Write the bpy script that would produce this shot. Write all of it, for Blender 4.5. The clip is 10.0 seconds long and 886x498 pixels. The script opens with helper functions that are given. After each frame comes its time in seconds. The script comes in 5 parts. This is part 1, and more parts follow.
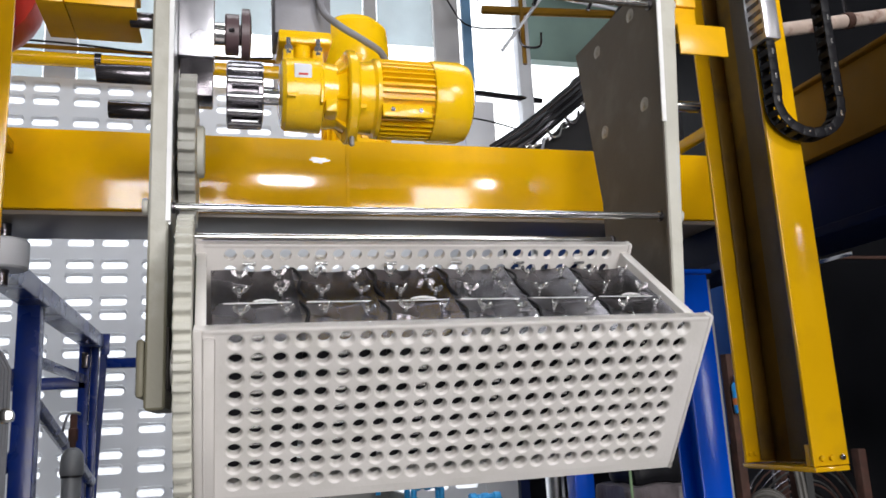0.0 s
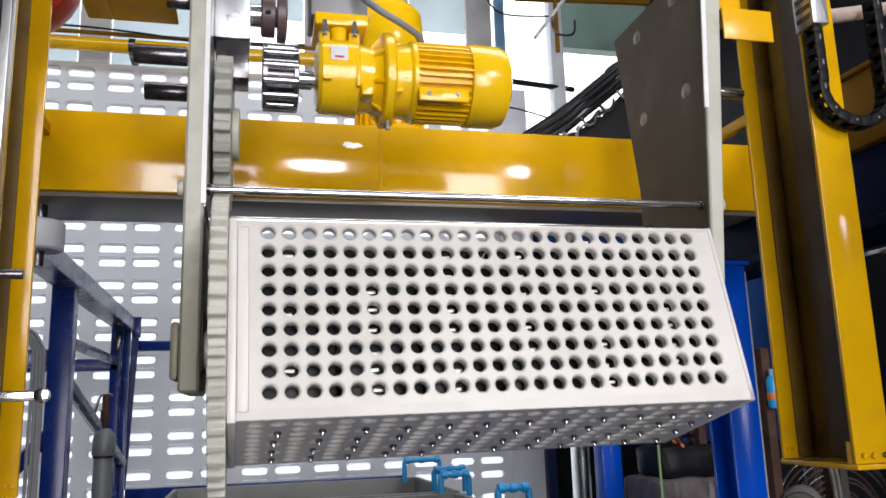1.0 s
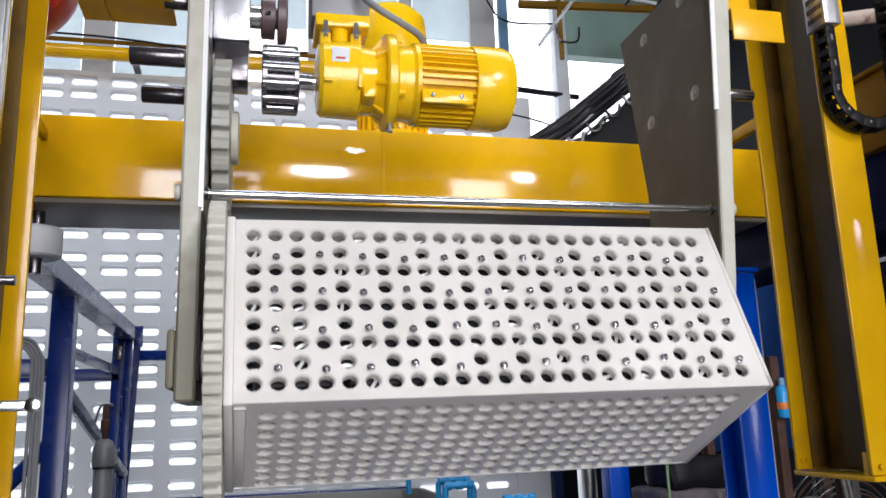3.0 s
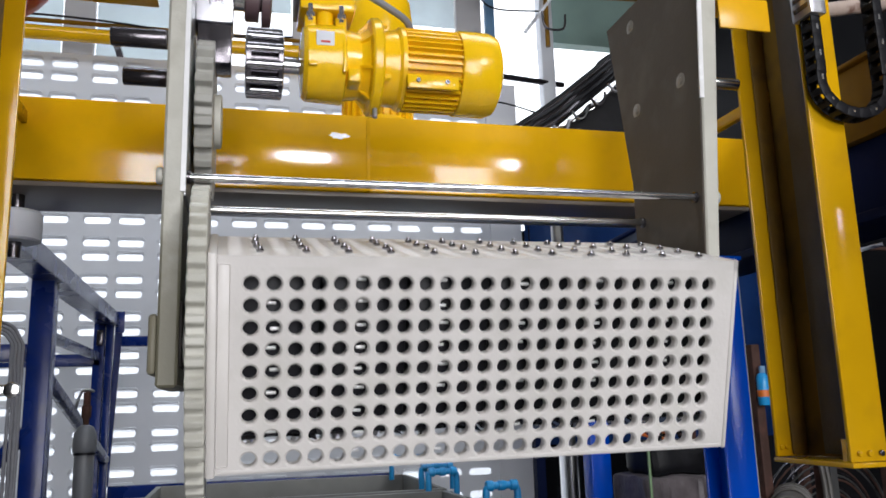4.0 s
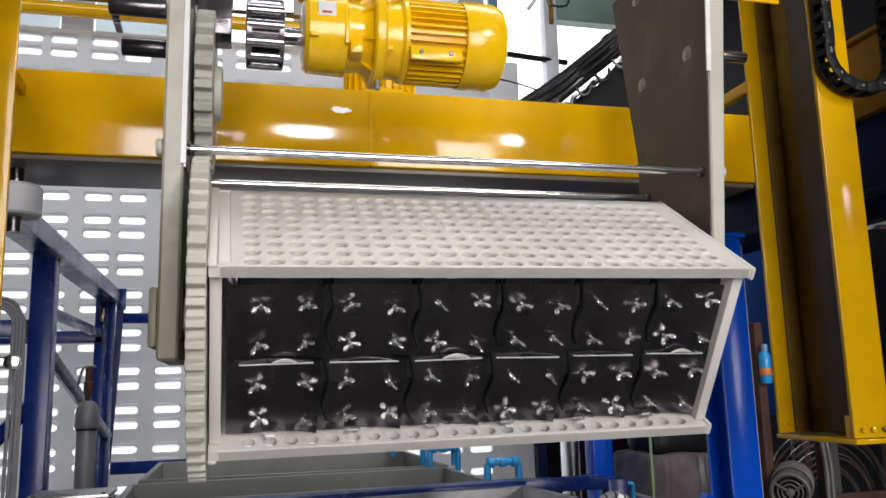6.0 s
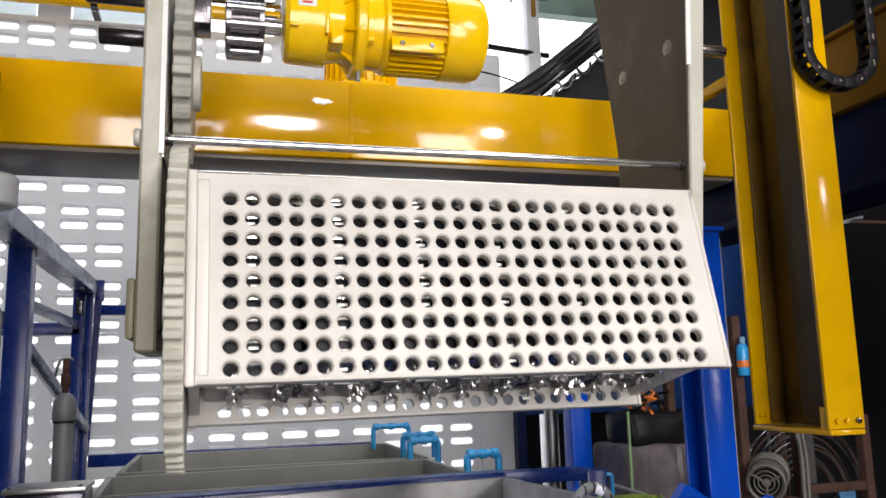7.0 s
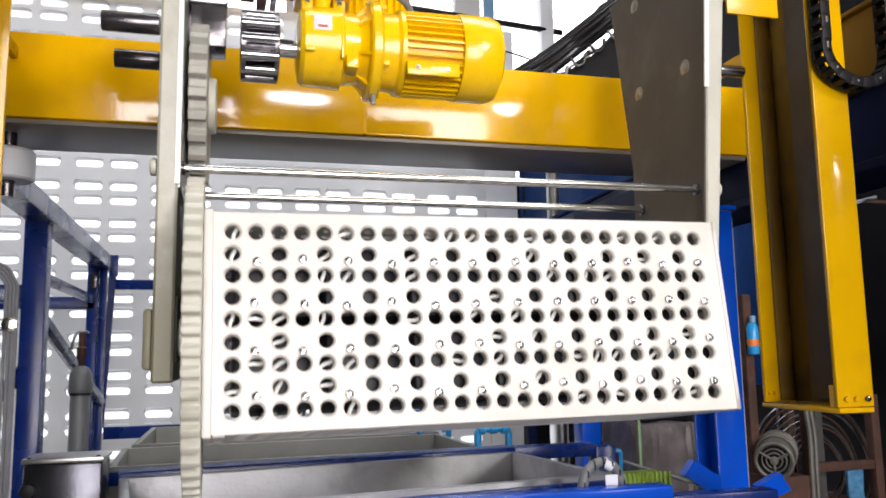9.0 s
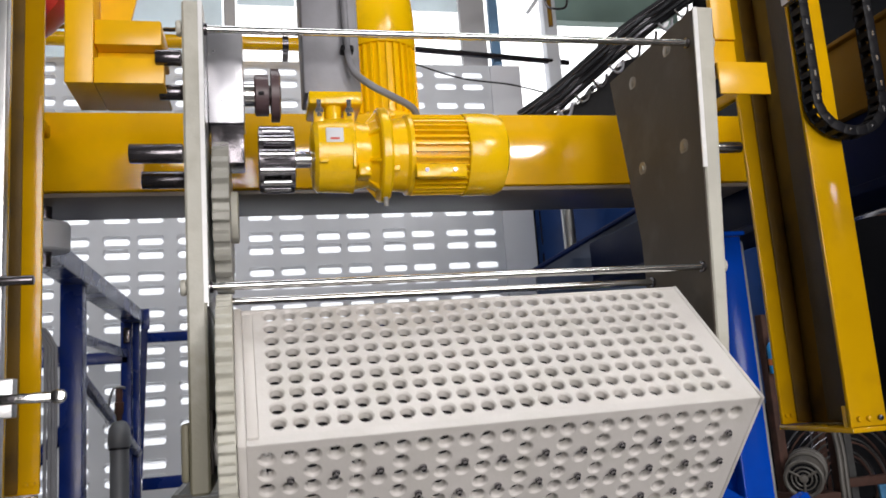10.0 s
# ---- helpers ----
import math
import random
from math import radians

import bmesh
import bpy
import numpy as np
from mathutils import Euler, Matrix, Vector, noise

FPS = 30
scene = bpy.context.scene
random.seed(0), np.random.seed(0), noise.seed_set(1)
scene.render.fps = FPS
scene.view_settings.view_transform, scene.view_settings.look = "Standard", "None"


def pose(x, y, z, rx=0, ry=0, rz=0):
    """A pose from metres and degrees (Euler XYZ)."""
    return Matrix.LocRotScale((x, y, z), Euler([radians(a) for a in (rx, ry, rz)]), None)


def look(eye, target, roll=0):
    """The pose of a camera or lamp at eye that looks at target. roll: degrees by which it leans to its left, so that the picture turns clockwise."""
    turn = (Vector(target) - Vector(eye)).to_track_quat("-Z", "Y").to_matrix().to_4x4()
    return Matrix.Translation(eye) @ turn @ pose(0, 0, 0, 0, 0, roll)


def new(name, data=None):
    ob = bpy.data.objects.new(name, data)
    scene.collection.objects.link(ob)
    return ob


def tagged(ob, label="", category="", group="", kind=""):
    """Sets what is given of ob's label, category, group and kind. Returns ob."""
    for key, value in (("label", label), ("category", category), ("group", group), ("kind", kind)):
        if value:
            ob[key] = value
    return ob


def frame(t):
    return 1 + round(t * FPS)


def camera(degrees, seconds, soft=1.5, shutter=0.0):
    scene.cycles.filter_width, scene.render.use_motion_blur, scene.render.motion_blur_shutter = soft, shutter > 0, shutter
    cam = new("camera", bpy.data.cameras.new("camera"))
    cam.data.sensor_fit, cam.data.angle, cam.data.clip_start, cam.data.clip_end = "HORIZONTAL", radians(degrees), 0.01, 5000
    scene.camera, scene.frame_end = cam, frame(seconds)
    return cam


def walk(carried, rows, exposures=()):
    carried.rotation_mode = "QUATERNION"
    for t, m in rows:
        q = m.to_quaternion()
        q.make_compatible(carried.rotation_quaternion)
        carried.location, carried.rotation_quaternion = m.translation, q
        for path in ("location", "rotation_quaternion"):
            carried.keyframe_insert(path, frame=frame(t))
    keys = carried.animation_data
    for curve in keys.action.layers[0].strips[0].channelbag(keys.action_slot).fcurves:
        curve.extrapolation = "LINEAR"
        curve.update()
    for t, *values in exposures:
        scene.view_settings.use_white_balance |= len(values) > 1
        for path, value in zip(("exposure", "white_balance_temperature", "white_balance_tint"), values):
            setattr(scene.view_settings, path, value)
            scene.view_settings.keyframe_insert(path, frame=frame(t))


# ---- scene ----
cam = camera(57.6, 10.0, soft=1.6, shutter=0.5)
PATH = [
    (0, (0.083, -0.068, 1.429), (0.611, 1.816, 1.845), -3.0),
    (0.5, (0.081, -0.067, 1.43), (0.571, 1.824, 1.856), -2.6),
    (1, (0.073, -0.044, 1.428), (0.537, 1.861, 1.821), -1.8),
    (1.5, (0.072, -0.032, 1.426), (0.554, 1.869, 1.82), -1.6),
    (2, (0.078, -0.028, 1.426), (0.543, 1.869, 1.857), -2.2),
    (2.5, (0.082, -0.014, 1.428), (0.53, 1.889, 1.852), -2.0),
    (4, (0.083, -0.002, 1.427), (0.575, 1.898, 1.812), -1.7),
    (4.5, (0.089, 0.005, 1.421), (0.61, 1.903, 1.775), -2.3),
    (5, (0.089, 0.005, 1.422), (0.577, 1.912, 1.776), -2.2),
    (6.5, (0.082, 0.015, 1.418), (0.583, 1.923, 1.747), -1.1),
    (7, (0.086, 0.012, 1.418), (0.62, 1.913, 1.735), -1.5),
    (7.5, (0.084, 0.012, 1.415), (0.613, 1.923, 1.679), -1.4),
    (8, (0.081, 0.011, 1.414), (0.626, 1.916, 1.69), -1.1),
    (8.5, (0.08, 0.017, 1.419), (0.615, 1.922, 1.708), -0.9),
    (9, (0.077, 0.002, 1.414), (0.588, 1.918, 1.677), -1.0),
    (9.1, (0.076, -0.009, 1.417), (0.574, 1.91, 1.677), -1.3),
    (9.2, (0.076, -0.02, 1.42), (0.558, 1.902, 1.685), -1.9),
    (9.3, (0.075, -0.032, 1.423), (0.54, 1.895, 1.689), -2.3),
    (9.4, (0.075, -0.043, 1.426), (0.524, 1.883, 1.722), -2.5),
    (9.5, (0.074, -0.054, 1.429), (0.54, 1.861, 1.77), -3.0),
    (9.6, (0.074, -0.06, 1.431), (0.531, 1.852, 1.801), -3.0),
    (9.7, (0.075, -0.065, 1.433), (0.528, 1.846, 1.81), -3.3),
    (9.8, (0.075, -0.071, 1.436), (0.557, 1.832, 1.817), -4.0),
    (9.9, (0.076, -0.076, 1.438), (0.544, 1.835, 1.793), -4.2),
    (10, (0.076, -0.082, 1.44), (0.531, 1.836, 1.776), -4.2),
]
EXPOSURE = [(0.0, -0.30, 6400, 10), (1.0, -0.34, 6350, 10), (1.5, -0.40, 6300, 10), (2.5, -0.18, 6200, 10), (3.8, -0.48, 6200, 10), (4.0, -0.50, 6200, 10), (5.2, -0.66, 6400, 10), (6.5, -0.27, 6650, 10),
            (8.0, -0.16, 6800, 11), (8.5, -0.10, 6800, 11), (9.0, 0.02, 6700, 11), (9.4, -0.1, 6650, 11), (9.7, -0.40, 6600, 11), (10.0, -0.52, 6600, 11)]
walk(cam, [(t, look(eye, target, roll)) for t, eye, target, roll in PATH], EXPOSURE)

# ---- light ----
world = bpy.data.worlds.new("world")
scene.world = world
world.use_nodes = True
wn = world.node_tree.nodes
sky = wn.new("ShaderNodeTexSky")
sky.sky_type = "NISHITA"
sky.sun_disc = False
sky.sun_elevation, sky.sun_rotation = radians(55), radians(200)
world.node_tree.links.new(sky.outputs[0], wn["Background"].inputs[0])
wn["Background"].inputs[1].default_value = 0.05
sun = new("sun", bpy.data.lights.new("sun", "SUN"))
sun.data.energy, sun.data.angle, sun.data.color = 0.6, radians(12), (1.0, 0.96, 0.9)
sun.matrix_world = look((-2, -4, 9), (0.4, 1.5, 1.5))


def opening_light(x, y, z, target, width, height, watts, colour):
    """Daylight that enters by one of the openings of the hall."""
    lamp = new("opening_light", bpy.data.lights.new("opening_light", "AREA"))
    lamp.data.shape, lamp.data.size, lamp.data.size_y = "RECTANGLE", width, height
    lamp.data.energy, lamp.data.color = watts, colour
    lamp.matrix_world = look((x, y, z), target)


opening_light(0.45, -3.9, 1.9, (0.45, 0, 1.9), 2.3, 2.6, 270, (1.0, 0.97, 0.97))
opening_light(2.40, -3.9, 3.62, (2.30, 0.0, 3.4), 0.93, 0.70, 175, (1.0, 0.97, 0.95))
opening_light(3.5, -1.35, 2.2, (1.2, 1.4, 1.7), 0.34, 0.66, 30, (1.0, 0.98, 0.95))
opening_light(0.0, 1.7, 5.3, (0.0, 2.6, 1.0), 6.0, 1.3, 180, (0.95, 0.98, 1.0))


# ---- materials ----
def paint(name, colour, rough=0.4, metal=0.0, vary=0.12, scale=6.0, bump=0.02, fine=90.0, coat=0.0, dirt=None, dirt_amount=0.0, spec=0.5):
    m = bpy.data.materials.new(name)
    m.use_nodes = True
    n, k = m.node_tree.nodes, m.node_tree.links
    b = n["Principled BSDF"]
    b.inputs["Metallic"].default_value = metal
    b.inputs["Coat Weight"].default_value = coat
    b.inputs["Coat Roughness"].default_value = 0.12
    b.inputs["Specular IOR Level"].default_value = spec
    co = n.new("ShaderNodeTexCoord")
    big, small = n.new("ShaderNodeTexNoise"), n.new("ShaderNodeTexNoise")
    big.inputs["Scale"].default_value, big.inputs["Detail"].default_value = scale, 5
    small.inputs["Scale"].default_value, small.inputs["Detail"].default_value = fine, 3
    k.new(co.outputs["Object"], big.inputs["Vector"])
    k.new(co.outputs["Object"], small.inputs["Vector"])
    ramp = n.new("ShaderNodeValToRGB")
    ramp.color_ramp.elements[0].position, ramp.color_ramp.elements[1].position = 0.3, 0.7
    ramp.color_ramp.elements[0].color = (*[c * (1 - vary) for c in colour], 1)
    ramp.color_ramp.elements[1].color = (*[min(1, c * (1 + vary)) for c in colour], 1)
    k.new(big.outputs[0], ramp.inputs[0])
    out = ramp.outputs[0]
    if dirt:
        spot = n.new("ShaderNodeTexNoise")
        spot.inputs["Scale"].default_value, spot.inputs["Detail"].default_value = scale * 2.7, 8
        k.new(co.outputs["Object"], spot.inputs["Vector"])
        r2 = n.new("ShaderNodeValToRGB")
        r2.color_ramp.elements[0].position, r2.color_ramp.elements[1].position = 0.5, 0.75
        r2.color_ramp.elements[0].color = (0, 0, 0, 1)
        r2.color_ramp.elements[1].color = (dirt_amount, dirt_amount, dirt_amount, 1)
        k.new(spot.outputs[0], r2.inputs[0])
        mix = n.new("ShaderNodeMixRGB")
        k.new(r2.outputs[0], mix.inputs[0])
        k.new(out, mix.inputs[1])
        mix.inputs[2].default_value = (*dirt, 1)
        out = mix.outputs[0]
    k.new(out, b.inputs["Base Color"])
    mr = n.new("ShaderNodeMapRange")
    spread = min(0.1, rough * 0.3)
    mr.inputs["To Min"].default_value, mr.inputs["To Max"].default_value = rough - spread, min(1, rough + spread)
    k.new(big.outputs[0], mr.inputs["Value"])
    k.new(mr.outputs[0], b.inputs["Roughness"])
    if bump:
        bp = n.new("ShaderNodeBump")
        bp.inputs["Strength"].default_value, bp.inputs["Distance"].default_value = bump * 5, 0.004
        k.new(small.outputs[0], bp.inputs["Height"])
        k.new(bp.outputs[0], b.inputs["Normal"])
    return m


def glowing(name, colour, strength):
    m = bpy.data.materials.new(name)
    m.use_nodes = True
    b = m.node_tree.nodes["Principled BSDF"]
    b.inputs["Base Color"].default_value = (0.8, 0.8, 0.8, 1)
    b.inputs["Emission Color"].default_value = (*colour, 1)
    b.inputs["Emission Strength"].default_value = strength
    return m


YELLOW = paint("yellow_enamel", (0.80, 0.435, 0.002), 0.10, vary=0.07, scale=3, bump=0.006, coat=0.3, dirt=(0.35, 0.2, 0.02), dirt_amount=0.25)
BRACKET = paint("satin_yellow_paint", (0.80, 0.43, 0.002), 0.32, vary=0.07, scale=6, bump=0.01, dirt=(0.4, 0.22, 0.02), dirt_amount=0.3)
# Yellow darkened to carry the dimness the side beam hangs in.
YELLOW_SHADED = paint("shaded_yellow_paint", (0.19, 0.092, 0.002), 0.6, vary=0.25, scale=3, bump=0.02, spec=0.2)
YELLOW_CAST = paint("yellow_cast_paint", (0.86, 0.52, 0.002), 0.17, vary=0.05, scale=9, bump=0.03, fine=160, coat=0.0, dirt=(0.4, 0.22, 0.02), dirt_amount=0.2)
PLASTIC = paint("grey_polypropylene", (0.62, 0.592, 0.565), 0.36, vary=0.07, scale=4, bump=0.022, fine=140, dirt=(0.45, 0.44, 0.38), dirt_amount=0.38)
# White paint for the highlight along the liner plates' steel edges.
EDGE_HIGHLIGHT = paint("white_edge_highlight", (0.80, 0.80, 0.80), 0.25, vary=0.05, scale=30, bump=0.01)
PLASTIC_OLD = paint("worn_polypropylene", (0.48, 0.47, 0.41), 0.45, vary=0.1, scale=8, bump=0.03, fine=120, dirt=(0.33, 0.31, 0.25), dirt_amount=0.5)
IDLER = paint("worn_gear_plastic", (0.34, 0.335, 0.30), 0.45, vary=0.12, scale=8, bump=0.03, dirt=(0.18, 0.17, 0.14), dirt_amount=0.4)
STAINED = paint("stained_polypropylene", (0.21, 0.192, 0.13), 0.45, vary=0.25, scale=7, bump=0.03, dirt=(0.13, 0.12, 0.08), dirt_amount=0.6)
HANGER_STAINED = paint("stained_hanger_plastic", (0.48, 0.47, 0.41), 0.45, vary=0.1, scale=8, bump=0.03, fine=120, dirt=(0.33, 0.31, 0.25), dirt_amount=0.5)


def splash_stain(m, colour, low, high):
    """An old bath stain that has crept up from the lower end, with a ragged upper edge."""
    n, k = m.node_tree.nodes, m.node_tree.links
    b = n["Principled BSDF"]
    clean = b.inputs["Base Color"].links[0].from_socket
    co, axes, rag = n.new("ShaderNodeTexCoord"), n.new("ShaderNodeSeparateXYZ"), n.new("ShaderNodeTexNoise")
    rag.inputs["Scale"].default_value, rag.inputs["Detail"].default_value = 22, 7
    k.new(co.outputs["Object"], axes.inputs[0])
    k.new(co.outputs["Object"], rag.inputs["Vector"])
    shift = n.new("ShaderNodeMath")
    shift.operation = "MULTIPLY_ADD"
    k.new(rag.outputs[0], shift.inputs[0])
    shift.inputs[1].default_value = 0.22
    k.new(axes.outputs["Z"], shift.inputs[2])
    reach = n.new("ShaderNodeMapRange")
    reach.interpolation_type = "SMOOTHSTEP"
    reach.inputs["From Min"].default_value, reach.inputs["From Max"].default_value = low + 0.11, high + 0.11
    reach.inputs["To Min"].default_value, reach.inputs["To Max"].default_value = 0.92, 0.0
    k.new(shift.outputs[0], reach.inputs["Value"])
    mix = n.new("ShaderNodeMixRGB")
    k.new(reach.outputs[0], mix.inputs[0])
    k.new(clean, mix.inputs[1])
    mix.inputs[2].default_value = (*colour, 1)
    k.new(mix.outputs[0], b.inputs["Base Color"])


splash_stain(HANGER_STAINED, (0.20, 0.185, 0.12), 0.14, 0.36)
STEEL = paint("polished_steel", (0.68, 0.67, 0.66), 0.16, metal=1.0, vary=0.06, scale=20, bump=0.01)
STEEL_DULL = paint("brushed_steel", (0.50, 0.50, 0.50), 0.36, metal=1.0, vary=0.1, scale=9, bump=0.03)
STEEL_DARK = paint("oiled_steel", (0.13, 0.12, 0.13), 0.22, metal=0.9, vary=0.2, scale=14, bump=0.03)
STAVE = paint("worn_bright_steel", (0.36, 0.35, 0.37), 0.17, metal=1.0, vary=0.15, scale=20, bump=0.01)
GREASE_PLATE = paint("tarnished_steel", (0.26, 0.245, 0.22), 0.35, metal=0.5, vary=0.2, scale=30)
# Dark grey that also holds the shadow on the right hanger's inner face.
HANGER_DARK = paint("shadowed_liner_grey", (0.088, 0.074, 0.060), 0.6, vary=0.16, scale=5, bump=0.02, dirt=(0.2, 0.18, 0.15), dirt_amount=0.25, spec=0.2)
# Whitish metal for the small pieces that draw glints in the barrel.
GLINT = paint("white_glint_metal", (0.88, 0.88, 0.87), 0.35, metal=0.45, vary=0.05, scale=30)
WING = paint("satin_steel", (0.95, 0.94, 0.93), 0.18, metal=0.88, vary=0.05, scale=30)
FILLER_DARK = paint("dark_filler", (0.018, 0.018, 0.022), 0.4, metal=0.0, spec=0.2, vary=0.3, scale=25, bump=0.01)
ZINC = paint("zinc_sheet", (0.42, 0.42, 0.45), 0.3, metal=0.8, vary=0.12, scale=12, bump=0.02)
POST_ZINC = paint("dull_zinc", (0.20, 0.20, 0.22), 0.5, metal=0.25, vary=0.2, scale=10, bump=0.02)
# Darker than the beam's yellow: weaker light at the masts is in it.
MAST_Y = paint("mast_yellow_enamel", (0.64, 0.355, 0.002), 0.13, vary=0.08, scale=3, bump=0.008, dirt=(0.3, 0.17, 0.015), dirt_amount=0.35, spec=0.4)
# Greasy yellow, darkened further for the shade inside the channel.
MAST_WEB = paint("shaded_greasy_yellow", (0.16, 0.09, 0.012), 0.5, vary=0.35, scale=4, bump=0.03, dirt=(0.04, 0.03, 0.02), dirt_amount=0.8, spec=0.25)
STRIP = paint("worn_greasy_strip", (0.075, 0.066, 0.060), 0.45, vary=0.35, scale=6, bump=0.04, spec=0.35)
GREASE = paint("greased_rail", (0.022, 0.016, 0.013), 0.5, vary=0.3, scale=7, bump=0.04, spec=0.25)
SOLE = paint("bare_sole_plate", (0.18, 0.15, 0.12), 0.35, vary=0.15, scale=4, bump=0.02)
BLUE = paint("blue_enamel", (0.003, 0.018, 0.135), 0.27, vary=0.2, scale=6, bump=0.02, dirt=(0.02, 0.03, 0.08), dirt_amount=0.5, spec=0.42)
BLUE_EDGE = paint("worn_blue_edge", (0.10, 0.14, 0.30), 0.35, vary=0.4, scale=25, bump=0.02)
BLUE_BRIGHT = paint("bright_blue_enamel", (0.001, 0.060, 0.46), 0.20, vary=0.12, scale=4, bump=0.02, spec=0.22, dirt=(0.01, 0.05, 0.3), dirt_amount=0.4)
BLUE_PIPE = paint("blue_pipe_plastic", (0.02, 0.28, 0.62), 0.3, vary=0.06, scale=10, bump=0.01)
BLUE_FADED = paint("faded_blue_paint", (0.16, 0.30, 0.48), 0.5, vary=0.12, scale=4)
PANEL = paint("grey_sheet_metal", (0.66, 0.675, 0.715), 0.5, vary=0.06, scale=2, bump=0.01, dirt=(0.55, 0.56, 0.6), dirt_amount=0.3)
PANEL_MID = paint("mid_grey_paint", (0.26, 0.26, 0.27), 0.45, vary=0.12, scale=5, bump=0.02, dirt=(0.14, 0.13, 0.12), dirt_amount=0.5)
PANEL_DARK = paint("grey_pipe_plastic", (0.13, 0.135, 0.145), 0.45, vary=0.1, scale=5, bump=0.02)
TANK_STEEL = paint("dull_tank_steel", (0.34, 0.34, 0.36), 0.38, metal=0.75, vary=0.18, scale=5, bump=0.03, dirt=(0.15, 0.14, 0.13), dirt_amount=0.5)
JBOX = paint("dark_glossy_sheet", (0.07, 0.07, 0.085), 0.24, metal=0.8, vary=0.45, scale=8, bump=0.02)
TANKMAT = paint("tank_polypropylene", (0.16, 0.16, 0.15), 0.45, vary=0.15, scale=4, bump=0.02, dirt=(0.12, 0.115, 0.10), dirt_amount=0.5)
BLACK = paint("black_rubber", (0.008, 0.008, 0.010), 0.45, vary=0.3, scale=20, bump=0.03, spec=0.18)
MIRROR = paint("mirror_polished_steel", (0.26, 0.245, 0.262), 0.26, metal=1.0, vary=0.08, scale=9, bump=0.006)
REEL = paint("grey_ribbed_plastic", (0.085, 0.078, 0.07), 0.5, vary=0.25, scale=15, bump=0.03)
HOSE = paint("dull_hose", (0.05, 0.05, 0.05), 0.5, vary=0.3, scale=20, bump=0.03, spec=0.2)
GREY_CABLE = paint("grey_cable", (0.20, 0.20, 0.22), 0.5, vary=0.1, scale=20, bump=0.02)
TARP = paint("blue_tarpaulin", (0.012, 0.045, 0.16), 0.5, vary=0.2, scale=3, bump=0.04, spec=0.3)
CHUTE = paint("grey_blue_sheet", (0.035, 0.05, 0.09), 0.5, vary=0.15, scale=3, spec=0.3)
NAVY = paint("dark_navy_paint", (0.002, 0.006, 0.032), 0.5, vary=0.2, scale=3, bump=0.02, spec=0.06)
# Near-black base; the hall's lack of light is put into the colour.
DARKWALL = paint("dimmed_wall", (0.0075, 0.0075, 0.009), 0.7, vary=0.4, scale=1.5, bump=0.04, spec=0.05)
CONCRETE = paint("concrete", (0.05, 0.047, 0.045), 0.6, vary=0.25, scale=1.2, bump=0.06, dirt=(0.06, 0.055, 0.05), dirt_amount=0.6)
POST_GREY = paint("grey_post_paint", (0.46, 0.45, 0.46), 0.6, vary=0.1, scale=2, bump=0.02)
PIPE_GREEN = paint("grey_green_paint", (0.13, 0.135, 0.10), 0.5, vary=0.2, scale=8, bump=0.03, dirt=(0.05, 0.045, 0.035), dirt_amount=0.6)
TIMBER = paint("flaking_pale_paint", (0.42, 0.33, 0.28), 0.65, vary=0.2, scale=9, bump=0.06, dirt=(0.13, 0.05, 0.03), dirt_amount=1.0)
ROOF = paint("roof_sheet", (0.16, 0.17, 0.17), 0.6, vary=0.2, scale=2, bump=0.03, spec=0.2)
GREENWALL = paint("green_wall_paint", (0.22, 0.32, 0.28), 0.6, vary=0.15, scale=2, bump=0.03)
RUST = paint("rusty_steel", (0.06, 0.032, 0.025), 0.7, vary=0.3, scale=9, bump=0.08, dirt=(0.12, 0.05, 0.04), dirt_amount=0.5, spec=0.15)
BROWN = paint("brown_bakelite", (0.09, 0.055, 0.06), 0.4, vary=0.15, scale=10, bump=0.02)
WHITE = paint("white_panel", (0.72, 0.72, 0.76), 0.5, vary=0.04, scale=2, bump=0.01)
SACK = paint("grey_wrapped_bale", (0.105, 0.09, 0.095), 0.34, vary=0.3, scale=14, bump=0.15, fine=40, spec=0.25)
ORANGE = paint("orange_cable", (0.65, 0.16, 0.02), 0.45, vary=0.1, scale=20)
CLOTH = paint("blue_cloth", (0.05, 0.15, 0.27), 0.8, vary=0.5, scale=30, bump=0.05, spec=0.1)
STAKE = paint("dull_green_plastic", (0.16, 0.26, 0.12), 0.5, vary=0.15, scale=8)
GREEN = paint("lime_plastic", (0.34, 0.50, 0.05), 0.4, vary=0.1, scale=10)
RED = paint("red_enamel", (0.5, 0.03, 0.02), 0.35, vary=0.1, scale=10)
FROSTED = paint("frosted_glass", (0.50, 0.57, 0.60), 0.55, vary=0.15, scale=3, bump=0.03)
FROSTED.node_tree.nodes["Principled BSDF"].inputs["Transmission Weight"].default_value = 0.6
MILKY = bpy.data.materials.new("milky_plastic_sheet")
MILKY.use_nodes = True
mk = MILKY.node_tree.nodes
veil, grain, tint = mk.new("ShaderNodeBsdfTranslucent"), mk.new("ShaderNodeTexNoise"), mk.new("ShaderNodeValToRGB")
grain.inputs["Scale"].default_value, grain.inputs["Detail"].default_value = 2.5, 6
tint.color_ramp.elements[0].color, tint.color_ramp.elements[1].color = (0.55, 0.57, 0.60, 1), (0.95, 0.97, 1.0, 1)
MILKY.node_tree.links.new(grain.outputs[0], tint.inputs[0])
MILKY.node_tree.links.new(tint.outputs[0], veil.inputs["Color"])
MILKY.node_tree.links.new(veil.outputs[0], mk["Material Output"].inputs["Surface"])
DAY = glowing("daylight_backdrop", (0.97, 0.98, 1.0), 3.4)


# ---- mesh helpers ----
ORIGIN = {}


def smooth(me, angle=35):
    me.set_sharp_from_angle(angle=radians(angle))


